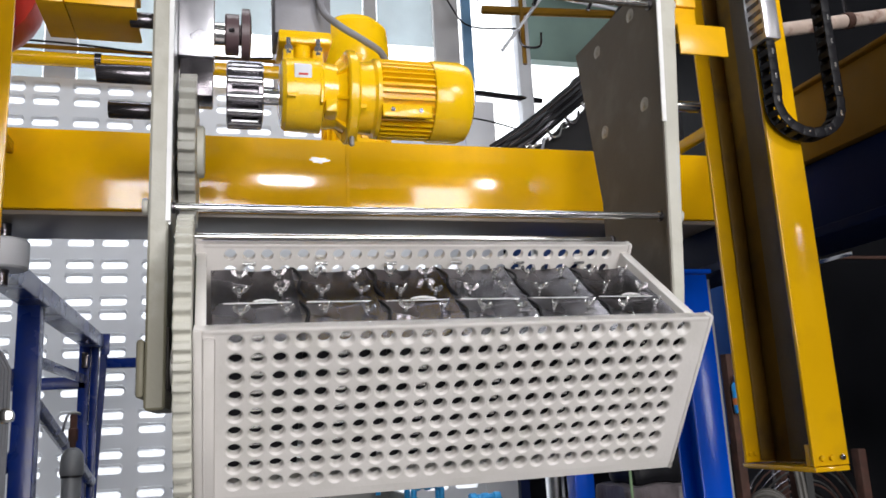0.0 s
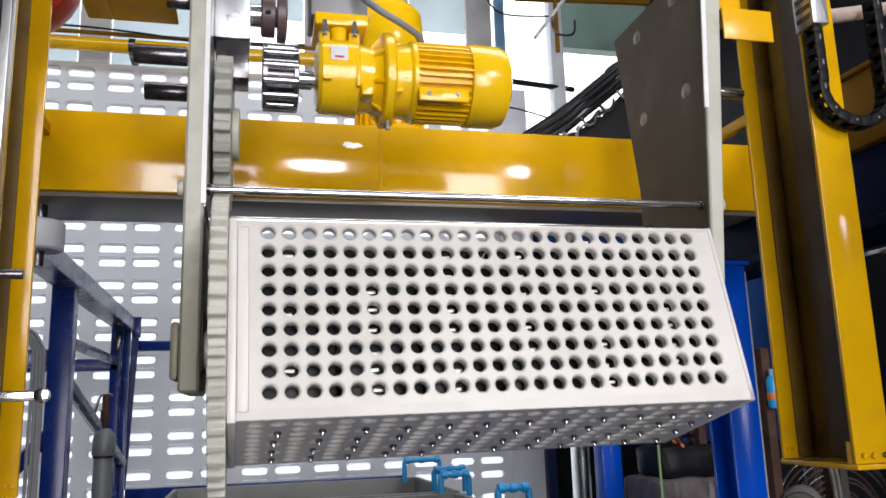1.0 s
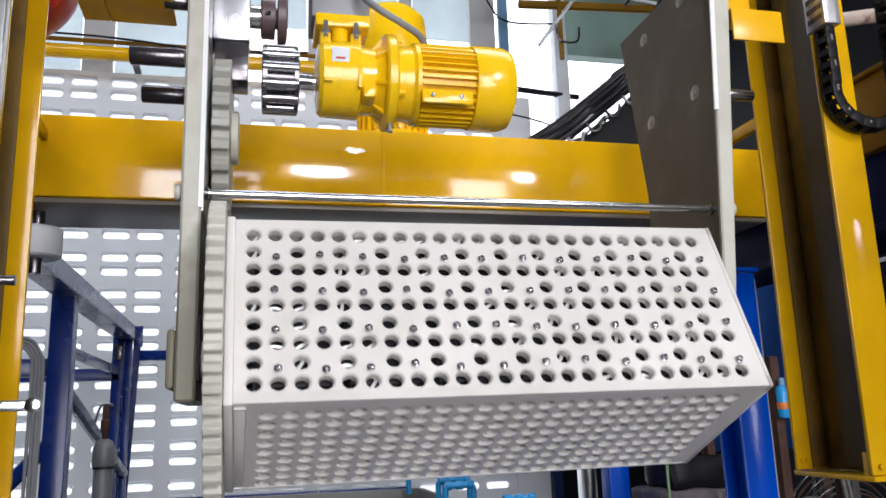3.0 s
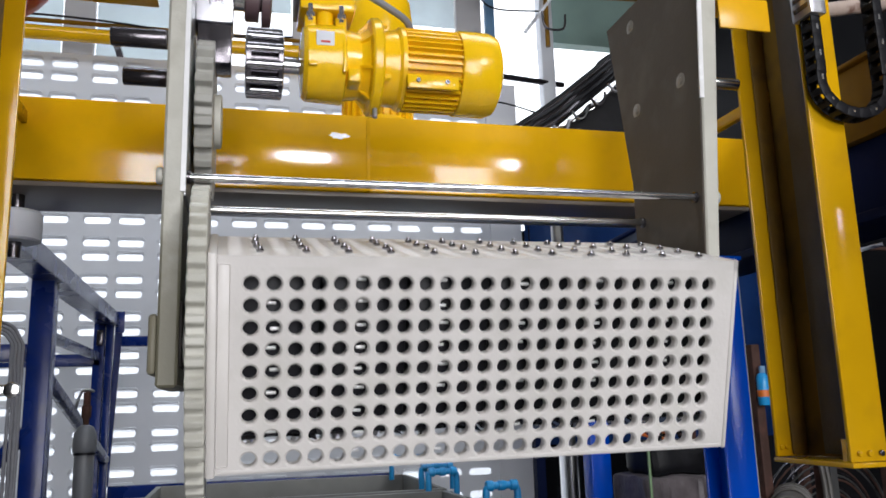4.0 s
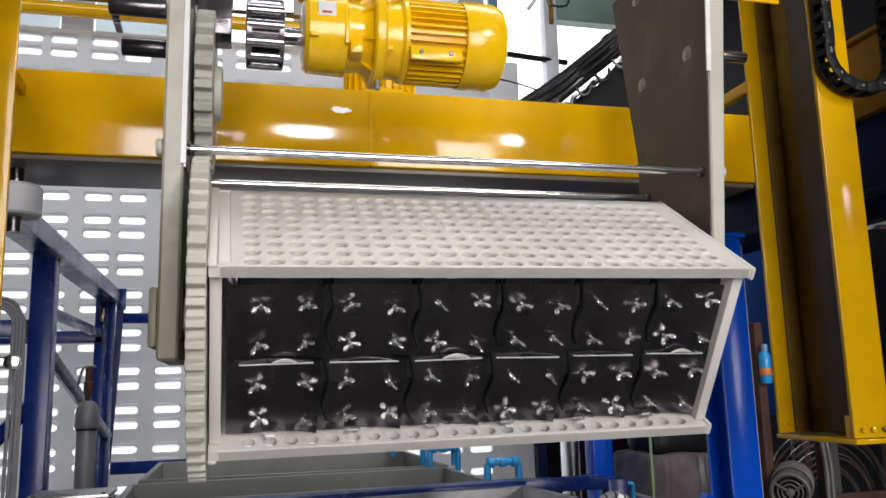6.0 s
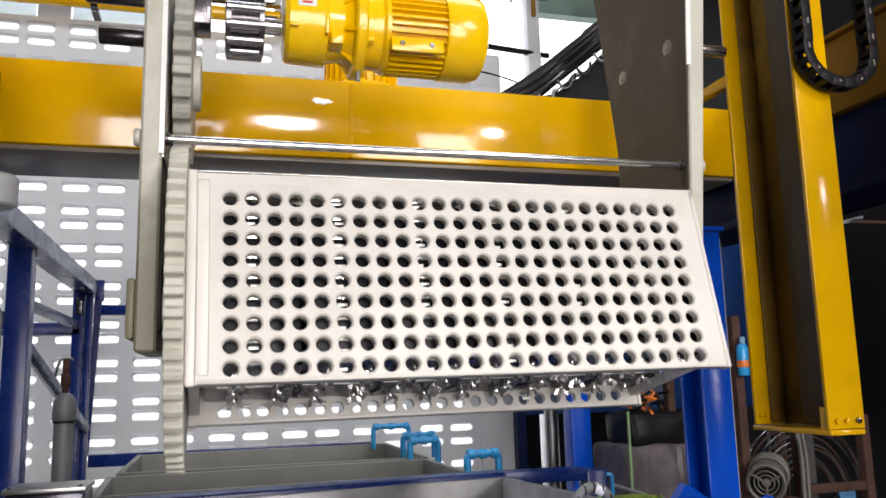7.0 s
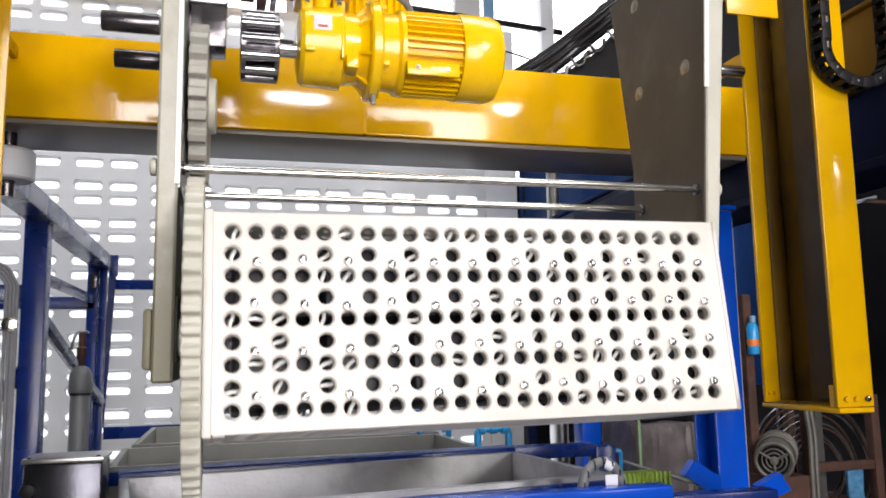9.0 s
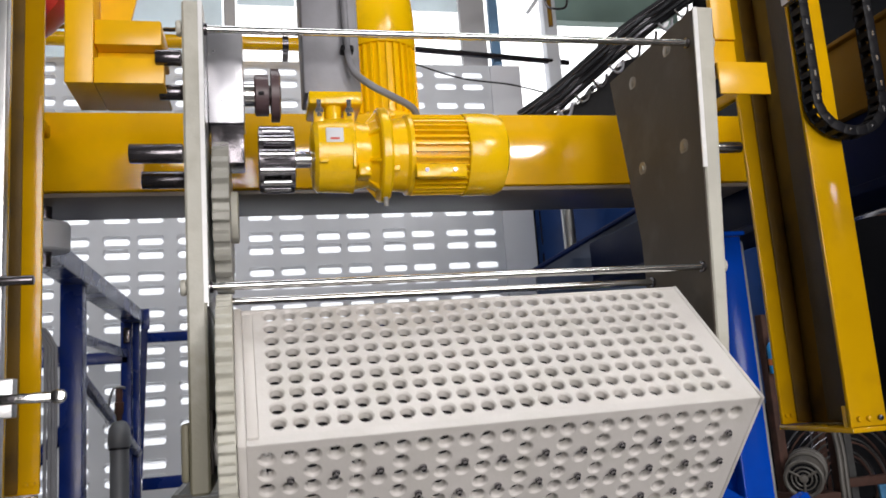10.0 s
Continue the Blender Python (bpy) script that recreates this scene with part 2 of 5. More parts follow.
def soft(bm):
    """Marks round faces; the flat sides of boxes and sheets stay flat."""
    for f in bm.faces:
        f.smooth = True
    return bm


def thing(name, origin, label, category, group="", kind=""):
    ob = new(name)
    ob.empty_display_size = 0.05
    ob.location = origin
    ORIGIN[ob] = Vector(origin)
    return tagged(ob, label, category, group, kind)


def part(name, bm, material, parent=None, label="", origin=None):
    """One mesh object; bm is in world metres, origin is the part's own pivot."""
    me = bpy.data.meshes.new(name)
    if origin is None:
        origin = ORIGIN[parent] if parent else Vector((0, 0, 0))
    origin = Vector(origin)
    bmesh.ops.translate(bm, verts=bm.verts, vec=-origin)
    bm.to_mesh(me)
    bm.free()
    me.materials.append(material)
    smooth(me)
    ob = new(name, me)
    ORIGIN[ob] = origin
    if parent:
        ob.parent = parent
        ob.location = origin - ORIGIN[parent]
    else:
        ob.location = origin
    if label:
        ob["label"] = label
    return ob


def single(name, bm, material, label, category, group="", kind="", origin=None):
    return tagged(part(name, bm, material, None, "", origin), label, category, group, kind)


def bevel(bm, faces_verts, width, seg=2):
    es = {e for v in faces_verts for e in v.link_edges}
    made = bmesh.ops.bevel(bm, geom=list(es), offset=width, segments=seg, affect="EDGES", profile=0.5)
    for f in made["faces"]:
        f.smooth = True


def box(x0, x1, y0, y1, z0, z1, bev=0.0, bm=None):
    own = bmesh.new()
    bmesh.ops.create_cube(own, size=1)
    for v in own.verts:
        v.co = Vector(((x0 + x1) / 2 + v.co.x * (x1 - x0), (y0 + y1) / 2 + v.co.y * (y1 - y0), (z0 + z1) / 2 + v.co.z * (z1 - z0)))
    if bev:
        bevel(own, own.verts[:], bev)
    return join(bm, own)


def join(bm, own):
    if bm is None:
        return own
    tmp = bpy.data.meshes.new("tmp")
    own.to_mesh(tmp)
    own.free()
    bm.from_mesh(tmp)
    bpy.data.meshes.remove(tmp)
    return bm


def prism(outline, axis, a, b, bev=0.0, bm=None):
    """An outline in the two other axes (in order x, y, z), drawn out from a to b along the axis."""
    own = bmesh.new()

    def place(u, v, w):
        return {"x": (w, u, v), "y": (u, w, v), "z": (u, v, w)}[axis]
    lo = [own.verts.new(place(u, v, a)) for u, v in outline]
    hi = [own.verts.new(place(u, v, b)) for u, v in outline]
    own.faces.new(lo)
    own.faces.new(hi)
    n = len(outline)
    for i in range(n):
        own.faces.new((lo[i], lo[(i + 1) % n], hi[(i + 1) % n], hi[i]))
    bmesh.ops.recalc_face_normals(own, faces=own.faces)
    if bev:
        bevel(own, own.verts[:], bev, 1)
    return join(bm, own)


def rod(p0, p1, r, seg=20, bev=0.0, r2=None, bm=None):
    own = bmesh.new()
    p0, p1 = Vector(p0), Vector(p1)
    d = p1 - p0
    bmesh.ops.create_cone(own, cap_ends=True, segments=seg, radius1=r, radius2=r if r2 is None else r2, depth=d.length)
    if bev:
        es = [e for e in own.edges if abs(abs((e.verts[0].co.z + e.verts[1].co.z) / 2) - d.length / 2) < 1e-6]
        bmesh.ops.bevel(own, geom=es, offset=bev, segments=2, affect="EDGES", profile=0.5)
    m = Matrix.Translation((p0 + p1) / 2) @ d.to_track_quat("Z", "Y").to_matrix().to_4x4()
    bmesh.ops.transform(own, matrix=m, verts=own.verts)
    return join(bm, soft(own))


def turned(profile, axis, centre, seg=32, bm=None):
    """A lathe piece: (place along the axis, radius) pairs."""
    own = bmesh.new()
    rings = []
    for w, r in profile:
        ring = []
        for i in range(seg):
            a = math.tau * i / seg
            c, s = r * math.cos(a), r * math.sin(a)
            v = {"x": (w, centre[0] + c, centre[1] + s), "y": (centre[0] + c, w, centre[1] + s), "z": (centre[0] + c, centre[1] + s, w)}[axis]
            ring.append(own.verts.new(v))
        rings.append(ring)
    for p, q in zip(rings, rings[1:]):
        for i in range(seg):
            own.faces.new((p[i], p[(i + 1) % seg], q[(i + 1) % seg], q[i]))
    own.faces.new(rings[0])
    own.faces.new(rings[-1])
    bmesh.ops.recalc_face_normals(own, faces=own.faces)
    return join(bm, soft(own))


def tube(points, r, seg=10, bm=None, steps=6):
    """A round cable or pipe along a smooth line through the points."""
    pts = [Vector(p) for p in points]
    line = []
    for i in range(len(pts) - 1):
        p0, p1, p2, p3 = pts[max(0, i - 1)], pts[i], pts[i + 1], pts[min(len(pts) - 1, i + 2)]
        for s in range(steps):
            t = s / steps
            line.append(0.5 * ((2 * p1) + (p2 - p0) * t + (2 * p0 - 5 * p1 + 4 * p2 - p3) * t * t + (3 * p1 - p0 - 3 * p2 + p3) * t ** 3))
    line.append(pts[-1])
    own = bmesh.new()
    rings, side = [], None
    for i, p in enumerate(line):
        d = (line[min(i + 1, len(line) - 1)] - line[max(i - 1, 0)]).normalized()
        if side is None:
            side = d.orthogonal().normalized()
        side = (side - d * side.dot(d)).normalized()
        up = d.cross(side)
        rings.append([own.verts.new(p + r * (math.cos(math.tau * j / seg) * side + math.sin(math.tau * j / seg) * up)) for j in range(seg)])
    for p, q in zip(rings, rings[1:]):
        for j in range(seg):
            own.faces.new((p[j], p[(j + 1) % seg], q[(j + 1) % seg], q[j]))
    own.faces.new(rings[0])
    own.faces.new(rings[-1])
    bmesh.ops.recalc_face_normals(own, faces=own.faces)
    return join(bm, soft(own))


def pierced(ux, uy, rx, ry, x0, x1, y0, y1, thick, holes, seg=14, chamfer=0.0):
    """A sheet in its own x, y, of the thickness in z (0 to -thick), pierced by oval or round holes on a grid of centres ux, uy; holes(i, j) says which are open."""
    own = bmesh.new()
    bx = [x0] + [(a + b) / 2 for a, b in zip(ux, ux[1:])] + [x1]
    by = [y0] + [(a + b) / 2 for a, b in zip(uy, uy[1:])] + [y1]
    cache = {}

    def vert(x, y, z):
        key = (round(x, 5), round(y, 5), round(z, 5))
        if key not in cache:
            cache[key] = own.verts.new((x, y, z))
        return cache[key]
    for i, cx in enumerate(ux):
        for j, cy in enumerate(uy):
            a, b, c, d = bx[i], bx[i + 1], by[j], by[j + 1]
            sq = [(a, c), (b, c), (b, d), (a, d)]
            if not holes(i, j):
                own.faces.new([vert(x, y, 0) for x, y in sq])
                own.faces.new([vert(x, y, -thick) for x, y in sq][::-1])
                continue
            ring = []
            for s in range(seg):
                t = math.tau * s / seg - 3 * math.pi / 4
                px, py = math.cos(t), math.sin(t)
                if rx > ry:
                    px, py = (rx - ry) * (1 if px > 0 else -1) + ry * px, ry * py
                else:
                    px, py = rx * px, ry * py
                ring.append((px, py))
            q = seg // 4
            layers = [(0.0, 1.0), (-thick, 1.0)] if not chamfer else [(0.0, 1 + chamfer / rx), (-chamfer, 1.0), (-thick, 1.0)]
            rings = [[vert(cx + x * f, cy + y * f, z) for x, y in ring] for z, f in layers]
            for z, rg, flip in ((0.0, rings[0], False), (-thick, rings[-1], True)):
                corner = [vert(x, y, z) for x, y in sq]
                cuts = [round(k * seg / 4) for k in range(5)]
                for k in range(4):
                    arc = [rg[m % seg] for m in range(cuts[k], cuts[k + 1] + 1)]
                    poly = [corner[k], corner[(k + 1) % 4]] + arc[::-1]
                    # each side of the square and its arc of the hole
                    own.faces.new(poly[::-1] if flip else poly)
            for p, r in zip(rings, rings[1:]):
                for s in range(seg):
                    own.faces.new((p[s], p[(s + 1) % seg], r[(s + 1) % seg], r[s])).smooth = True
    rim = [e for e in own.edges if len(e.link_faces) == 1]
    top = [e for e in rim if e.verts[0].co.z > -thick / 2 and e.verts[1].co.z > -thick / 2]
    low = {}
    for (x, y, z), v in cache.items():
        low[(x, y, z)] = v
    for e in top:
        p, q = e.verts
        p2 = low.get((round(p.co.x, 5), round(p.co.y, 5), round(-thick, 5)))
        q2 = low.get((round(q.co.x, 5), round(q.co.y, 5), round(-thick, 5)))
        if p2 and q2:
            own.faces.new((p, q, q2, p2))
    bmesh.ops.recalc_face_normals(own, faces=own.faces)
    return own


def gear_outline(n, r_out, r_in, fill=0.5):
    out = []
    for i in range(n):
        a = math.tau * i / n
        w = math.tau / n
        for f, r in ((-0.5, r_in), (-0.28 * fill * 2, r_in), (-0.17 * fill * 2, r_out), (0.17 * fill * 2, r_out), (0.28 * fill * 2, r_in)):
            out.append((r * math.cos(a + f * w), r * math.sin(a + f * w)))
    return out


# ---- the hall ----
single("floor", box(-7, 9, -6, 12, -0.15, 0), CONCRETE, "stained grey concrete factory floor", "floor", kind="structure")
single("wall_left", box(-7.2, -7, -6, 5.4, 0, 6), DARKWALL, "dark side wall of the factory hall", "wall", kind="structure")
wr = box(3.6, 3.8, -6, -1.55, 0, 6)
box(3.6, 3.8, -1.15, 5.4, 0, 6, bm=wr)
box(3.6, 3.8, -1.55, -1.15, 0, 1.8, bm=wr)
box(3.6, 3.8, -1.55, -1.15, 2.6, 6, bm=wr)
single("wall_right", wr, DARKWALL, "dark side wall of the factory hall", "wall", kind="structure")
front = box(-7, -0.7, -4.2, -4.0, 0, 6)
box(2.9, 3.6, -4.2, -4.0, 0, 6, bm=front)
box(-0.7, 1.90, -4.2, -4.0, 3.2, 6, bm=front)
box(1.90, 2.9, -4.2, -4.0, 4.0, 6, bm=front)
single("wall_front", front, DARKWALL, "hall wall with a wide open gateway", "wall", kind="structure")
roof = box(-7, 3.6, -4.2, 1.0, 5.2, 5.26)
box(-7, 3.6, 2.4, 5.4, 5.2, 5.26, bm=roof)
single("ceiling", roof, ROOF, "dim sheet roof of the hall with a skylight strip", "roof", kind="structure")

# louvred sheet wall at the back, slots in groups of four
ux, uy = [], []
for g in range(-13, 4):
    ux += [0.118 + 0.440 * g, 0.318 + 0.440 * g]
for g in range(0, 15):
    uy += [0.322 + 0.2295 * g, 0.410 + 0.2295 * g]
sheet = pierced(ux, uy, 0.077, 0.0225, -5.9, 1.77, 0.10, 3.70, 0.012, lambda i, j: True, seg=12)
bmesh.ops.transform(sheet, matrix=pose(0, 5.2, 0, 90, 0, 0), verts=sheet.verts)
louvre = single("wall_back", sheet, PANEL, "pale grey sheet-metal wall with rows of louvre slots", "wall", kind="structure")
# pressed hoods over the slots
for k, (px, pz) in enumerate((x, z) for x in ux if x > -1.6 for z in uy if z > 0.9):
    if k == 0:
        hood = bmesh.new()
        prof = [(-0.085, 0.0), (-0.07, 0.022), (0.07, 0.022), (0.085, 0.0)]
        hi = [hood.verts.new((x, 0, z + 0.012)) for x, z in prof]
        lo = [hood.verts.new((x * 0.97, -0.008, z * 0.85 + 0.009)) for x, z in prof]
        for i in range(3):
            hood.faces.new((hi[i], hi[i + 1], lo[i + 1], lo[i]))
        hood.faces.new((hi[0], hi[3], lo[3], lo[0]))
        first = part("louvre_hood", hood, PANEL, louvre, "", (0, 0, 0))
        first.location = (px, 5.187, pz + 0.006)
    else:
        ob = new("louvre_hood", first.data)
        ob.parent = louvre
        ob.location = (px, 5.187, pz + 0.006)
    if k > 290:
        break
milky = bmesh.new()
milky.faces.new([milky.verts.new(p) for p in ((-5.9, 5.235, 0.12), (1.76, 5.235, 0.12), (1.76, 5.235, 3.68), (-5.9, 5.235, 3.68))])
single("panel_milky", milky, MILKY, "milky translucent plastic sheet behind the louvre slots", "panel", kind="structure")
single("panel_plain", box(1.772, 2.0, 5.19, 5.22, 0.1, 3.70, 0.004), WHITE, "plain white sheet panel beside the louvred wall", "panel", kind="structure")
single("wall_back_low", box(-7, 2.0, 5.16, 5.24, 0, 0.1), CONCRETE, "low concrete kerb under the sheet wall", "wall", kind="structure")
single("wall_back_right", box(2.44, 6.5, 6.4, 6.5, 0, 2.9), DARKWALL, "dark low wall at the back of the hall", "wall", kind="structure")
upper = box(-7, 3.6, 5.3, 5.4, 4.75, 5.2)
for x0, x1 in ((-7, -1.9), (-1.05, -0.86), (-0.08, 0.0), (0.42, 0.62), (1.08, 1.17), (1.61, 1.80)):
    box(x0, x1, 5.3, 5.36, 3.70, 4.75, bm=upper)
single("window_band", upper, POST_GREY, "grey posts and lintel of the high window band", "window", kind="structure")
for n, (x0, x1, z0) in enumerate(((-1.9, -1.05, 3.71), (-0.86, -0.08, 3.71), (0.0, 0.42, 4.17), (0.62, 1.08, 4.17), (1.17, 1.61, 4.17))):
    single("window_%d" % (n + 1), box(x0 + 0.01, x1 - 0.01, 5.325, 5.331, z0, 4.74), FROSTED, "frosted upper window pane with hazy daylight behind", "window", kind="structure")
single("green_wall", box(2.46, 3.58, 5.6, 5.7, 4.27, 5.2), GREENWALL, "faded green painted upper wall", "wall", kind="structure")
single("backdrop", box(-8, 10, 9.5, 9.6, -1, 11), DAY, "white overcast daylight outside the hall", "sky", kind="structure")

# pipe along the top of the louvred wall
pipe = thing("yellow_pipe", (-1.5, 5.05, 3.76), "yellow service pipe along the top of the sheet wall", "pipe")
part("run", rod((-6, 5.05, 3.76), (0.95, 5.05, 3.76), 0.045), YELLOW, pipe)
part("second_run", rod((-6, 5.04, 3.835), (0.95, 5.04, 3.835), 0.014), YELLOW_SHADED, pipe)
part("wire", tube([(-3, 5.0, 3.86), (-1.2, 4.99, 3.85), (-0.7, 5.0, 3.84), (-0.2, 4.99, 3.80), (0.4, 5.0, 3.84)], 0.007, 6), BLACK, pipe)
for i in range(6):
    # bent ends of the pipe run, tied together
    a = 0.9 * i
    part("bent_end", tube([(0.80 + 0.01 * i, 5.02, 3.76 + 0.02 * math.sin(a)), (0.93, 5.0, 3.77 + 0.04 * math.sin(a)), (1.04 + 0.012 * i, 4.99, 3.74 + 0.05 * math.sin(a + 1))], 0.012, 6), (YELLOW_SHADED, RUST, BLACK)[i % 3], pipe)
for x in (-1.4, -0.7, 0.3, 0.8):
    part("clamp", rod((x, 5.05, 3.76), (x + 0.04, 5.05, 3.76), 0.053), STEEL_DARK, pipe)
    part("bracket", box(x, x + 0.04, 5.05, 5.2, 3.70, 3.72), STEEL_DARK, pipe)


# ---- gantry ----
beam = thing("cross_beam", (0.5, 2.05, 1.965), "yellow painted steel box beam across the hall", "beam")
part("web", box(-0.9, 0.398, 1.95, 2.2, 1.967, 2.168, 0.005), YELLOW, beam)
part("web", box(0.400, 1.52, 1.95, 2.2, 1.967, 2.168, 0.005), YELLOW, beam)
part("sole_plate", box(-0.9, 1.5, 1.956, 2.21, 1.953, 1.965, 0.003), SOLE, beam, "dark steel sole plate")
part("weld_cover", box(0.395, 0.403, 1.9485, 1.952, 1.970, 2.16), YELLOW, beam)
# A silver patch paints the bright reflection on the beam's face.
patch_outline = [(0.325 + r * math.cos(math.tau * i / 14), 2.110 + 0.35 * r * math.sin(math.tau * i / 14)) for i, r in enumerate((0.030, 0.022, 0.026, 0.016, 0.024, 0.031, 0.022, 0.028, 0.018, 0.026, 0.020, 0.028, 0.017, 0.024))]
part("reflection_patch", prism(patch_outline, "y", 1.9488, 1.9496), STEEL_DULL, beam, "silver patch standing in for a reflection")
side = thing("side_beam", (1.55, 1.2, 2.0), "yellow steel beam running along the plating line", "beam")
part("web", box(1.50, 1.66, -0.5, 1.945, 2.02, 2.20, 0.005), YELLOW_SHADED, side)
part("flange", box(1.49, 1.67, -0.5, 1.94, 2.202, 2.214, 0.003), YELLOW_SHADED, side)
rail = thing("runway_beam", (1.6, 1.2, 1.8), "dark blue runway beam under the yellow side beam", "beam")
part("web", box(1.52, 1.62, -0.5, 3.2, 1.84, 2.018, 0.004), NAVY, rail)
part("flange", box(1.47, 1.67, -0.5, 3.2, 1.815, 1.838, 0.003), NAVY, rail)


def mast(x_web, x_lip, name_label):
    """An upright channel, open towards the carriage, with its greased running strip and end plate."""
    s = 1 if x_web > x_lip else -1
    m = thing("hoist_mast", ((x_web + x_lip) / 2, 1.43, 1.3), name_label, "mast", "hoist masts")
    lo, hi = min(x_web, x_lip), max(x_web, x_lip)
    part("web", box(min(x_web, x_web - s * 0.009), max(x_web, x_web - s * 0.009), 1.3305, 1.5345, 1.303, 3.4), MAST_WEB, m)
    part("flange", box(lo, hi, 1.32, 1.330, 1.303, 3.4, 0.0025), MAST_Y, m)
    part("flange", box(lo, hi, 1.535, 1.545, 1.303, 3.4, 0.0025), MAST_Y, m)
    a, b = sorted((x_web - s * 0.0095, x_web - s * 0.020))
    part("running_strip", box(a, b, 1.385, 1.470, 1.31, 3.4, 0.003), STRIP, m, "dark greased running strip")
    # Added plate; its dark colour draws the shade across the rear flange.
    c, d = sorted((x_web - s * 0.0105, x_lip + s * 0.034))
    part("shade_plate", box(c, d, 1.5285, 1.5345, 1.306, 3.4, 0.003), MAST_WEB, m, "dark plate on the rear flange, standing in for shade")
    for dx in (0.010, 0.022):
        part("bolt", rod((x_lip + s * dx, 1.5345, 1.322), (x_lip + s * dx, 1.529, 1.322), 0.005, 6, 0.001), MAST_Y, m)
    part("end_plate", box(lo - 0.001, hi - 0.004, 1.316, 1.549, 1.292, 1.302, 0.002), MAST_Y, m)
    for dx in (0.018, 0.040, 0.066):
        part("bolt", rod((lo + dx, 1.3195, 1.318), (lo + dx, 1.313, 1.318), 0.006, 6, 0.001), MAST_Y if dx < 0.06 else STEEL_DARK, m)
    x = hi - 0.02 if s > 0 else lo - 0.016
    part("wall_bracket", box(x, x + 0.015, 1.530, 1.951, 2.10, 2.13, 0.003), MAST_Y, m)
    part("corner_tab", box(lo + 0.001, lo + 0.004, 1.331, 1.343, 1.303, 1.345), MAST_Y, m)
    return m


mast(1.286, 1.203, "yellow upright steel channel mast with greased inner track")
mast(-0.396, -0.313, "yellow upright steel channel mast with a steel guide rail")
gr = thing("guide_rail", (-0.354, 1.30, 1.4), "bright steel guide rail bolted on the yellow mast", "rail")
part("bar", box(-0.347, -0.313, 1.296, 1.3205, 0.0, 3.4, 0.003), STEEL_DULL, gr)
part("groove", box(-0.332, -0.327, 1.2945, 1.2965, 0.0, 3.4), STEEL_DARK, gr)
pin = thing("stop_pin", (-0.30, 1.29, 1.65), "black steel stop pin in a bracket on the mast", "pin")
part("pin", rod((-0.36, 1.285, 1.652), (-0.264, 1.285, 1.652), 0.008, 16, 0.001), STEEL_DARK, pin)
part("bracket", box(-0.352, -0.338, 1.278, 1.2955, 1.63, 1.675, 0.002), STEEL_DULL, pin)
lk = thing("switch_arm", (-0.29, 1.29, 1.47), "bright metal limit switch arm with a roller tip", "switch")
part("block", box(-0.36, -0.288, 1.270, 1.2975, 1.440, 1.500, 0.003), STEEL_DULL, lk)
part("arm", box(-0.345, -0.225, 1.258, 1.268, 1.460, 1.476, 0.003), STEEL, lk)
part("roller", rod((-0.222, 1.256, 1.468), (-0.222, 1.270, 1.468), 0.011, 18, 0.002), STEEL, lk)
for x in (-0.335, -0.31, -0.285):
    part("screw", rod((x, 1.2575, 1.468), (x, 1.254, 1.468), 0.005, 10), STEEL_DARK, lk)

# upright gearmotor on the beam
vm = thing("travel_motor", (0.451, 2.1, 2.17), "yellow upright electric motor with cooling fins on the beam", "motor")
part("body", rod((0.451, 2.1, 2.19), (0.451, 2.1, 2.405), 0.088, 32), YELLOW_CAST, vm)
part("foot", rod((0.451, 2.1, 2.17), (0.451, 2.1, 2.192), 0.110, 32, 0.003), YELLOW_CAST, vm)
part("cowl", turned([(2.400, 0.099), (2.404, 0.1015), (2.50, 0.1025), (2.555, 0.097), (2.578, 0.076), (2.586, 0.03)], "z", (0.451, 2.1), 40), YELLOW_CAST, vm)
fin0 = None
for i in range(28):
    a = math.tau * i / 28
    if fin0 is None:
        f = box(0.086, 0.100, -0.002, 0.002, 2.20, 2.398)
        fin0 = part("fin", f, YELLOW_CAST, vm, "", (0, 0, 2.17))
        fin0.location = (0, 0, 0)
    else:
        o = new("fin", fin0.data)
        o.parent, o.rotation_euler = vm, (0, 0, a)

# guide roller under the beam
gw = thing("guide_roller", (-0.43, 2.05, 1.84), "grey plastic guide roller hanging under the beam", "roller")
part("wheel", turned([(1.838, 0.052), (1.843, 0.058), (1.905, 0.058), (1.912, 0.052)], "z", (-0.43, 2.05)), PANEL, gw)
part("axle", rod((-0.43, 2.05, 1.80), (-0.43, 2.05, 1.953), 0.016), STEEL_DARK, gw)

# energy chain at the mast
ch = thing("cable_chain", (1.28, 1.29, 2.0), "black plastic energy chain hanging in a loop at the mast", "cable chain")
link0 = None
path = [(1.207, 2.384 - 0.028 * i) for i in range(12)]
path += [(1.284 - 0.079 * math.cos(math.pi * i / 9), 2.052 - 0.07 * math.sin(math.pi * i / 9)) for i in range(0, 10)]
path += [(1.363, 2.056 + 0.028 * i) for i in range(1, 22)]
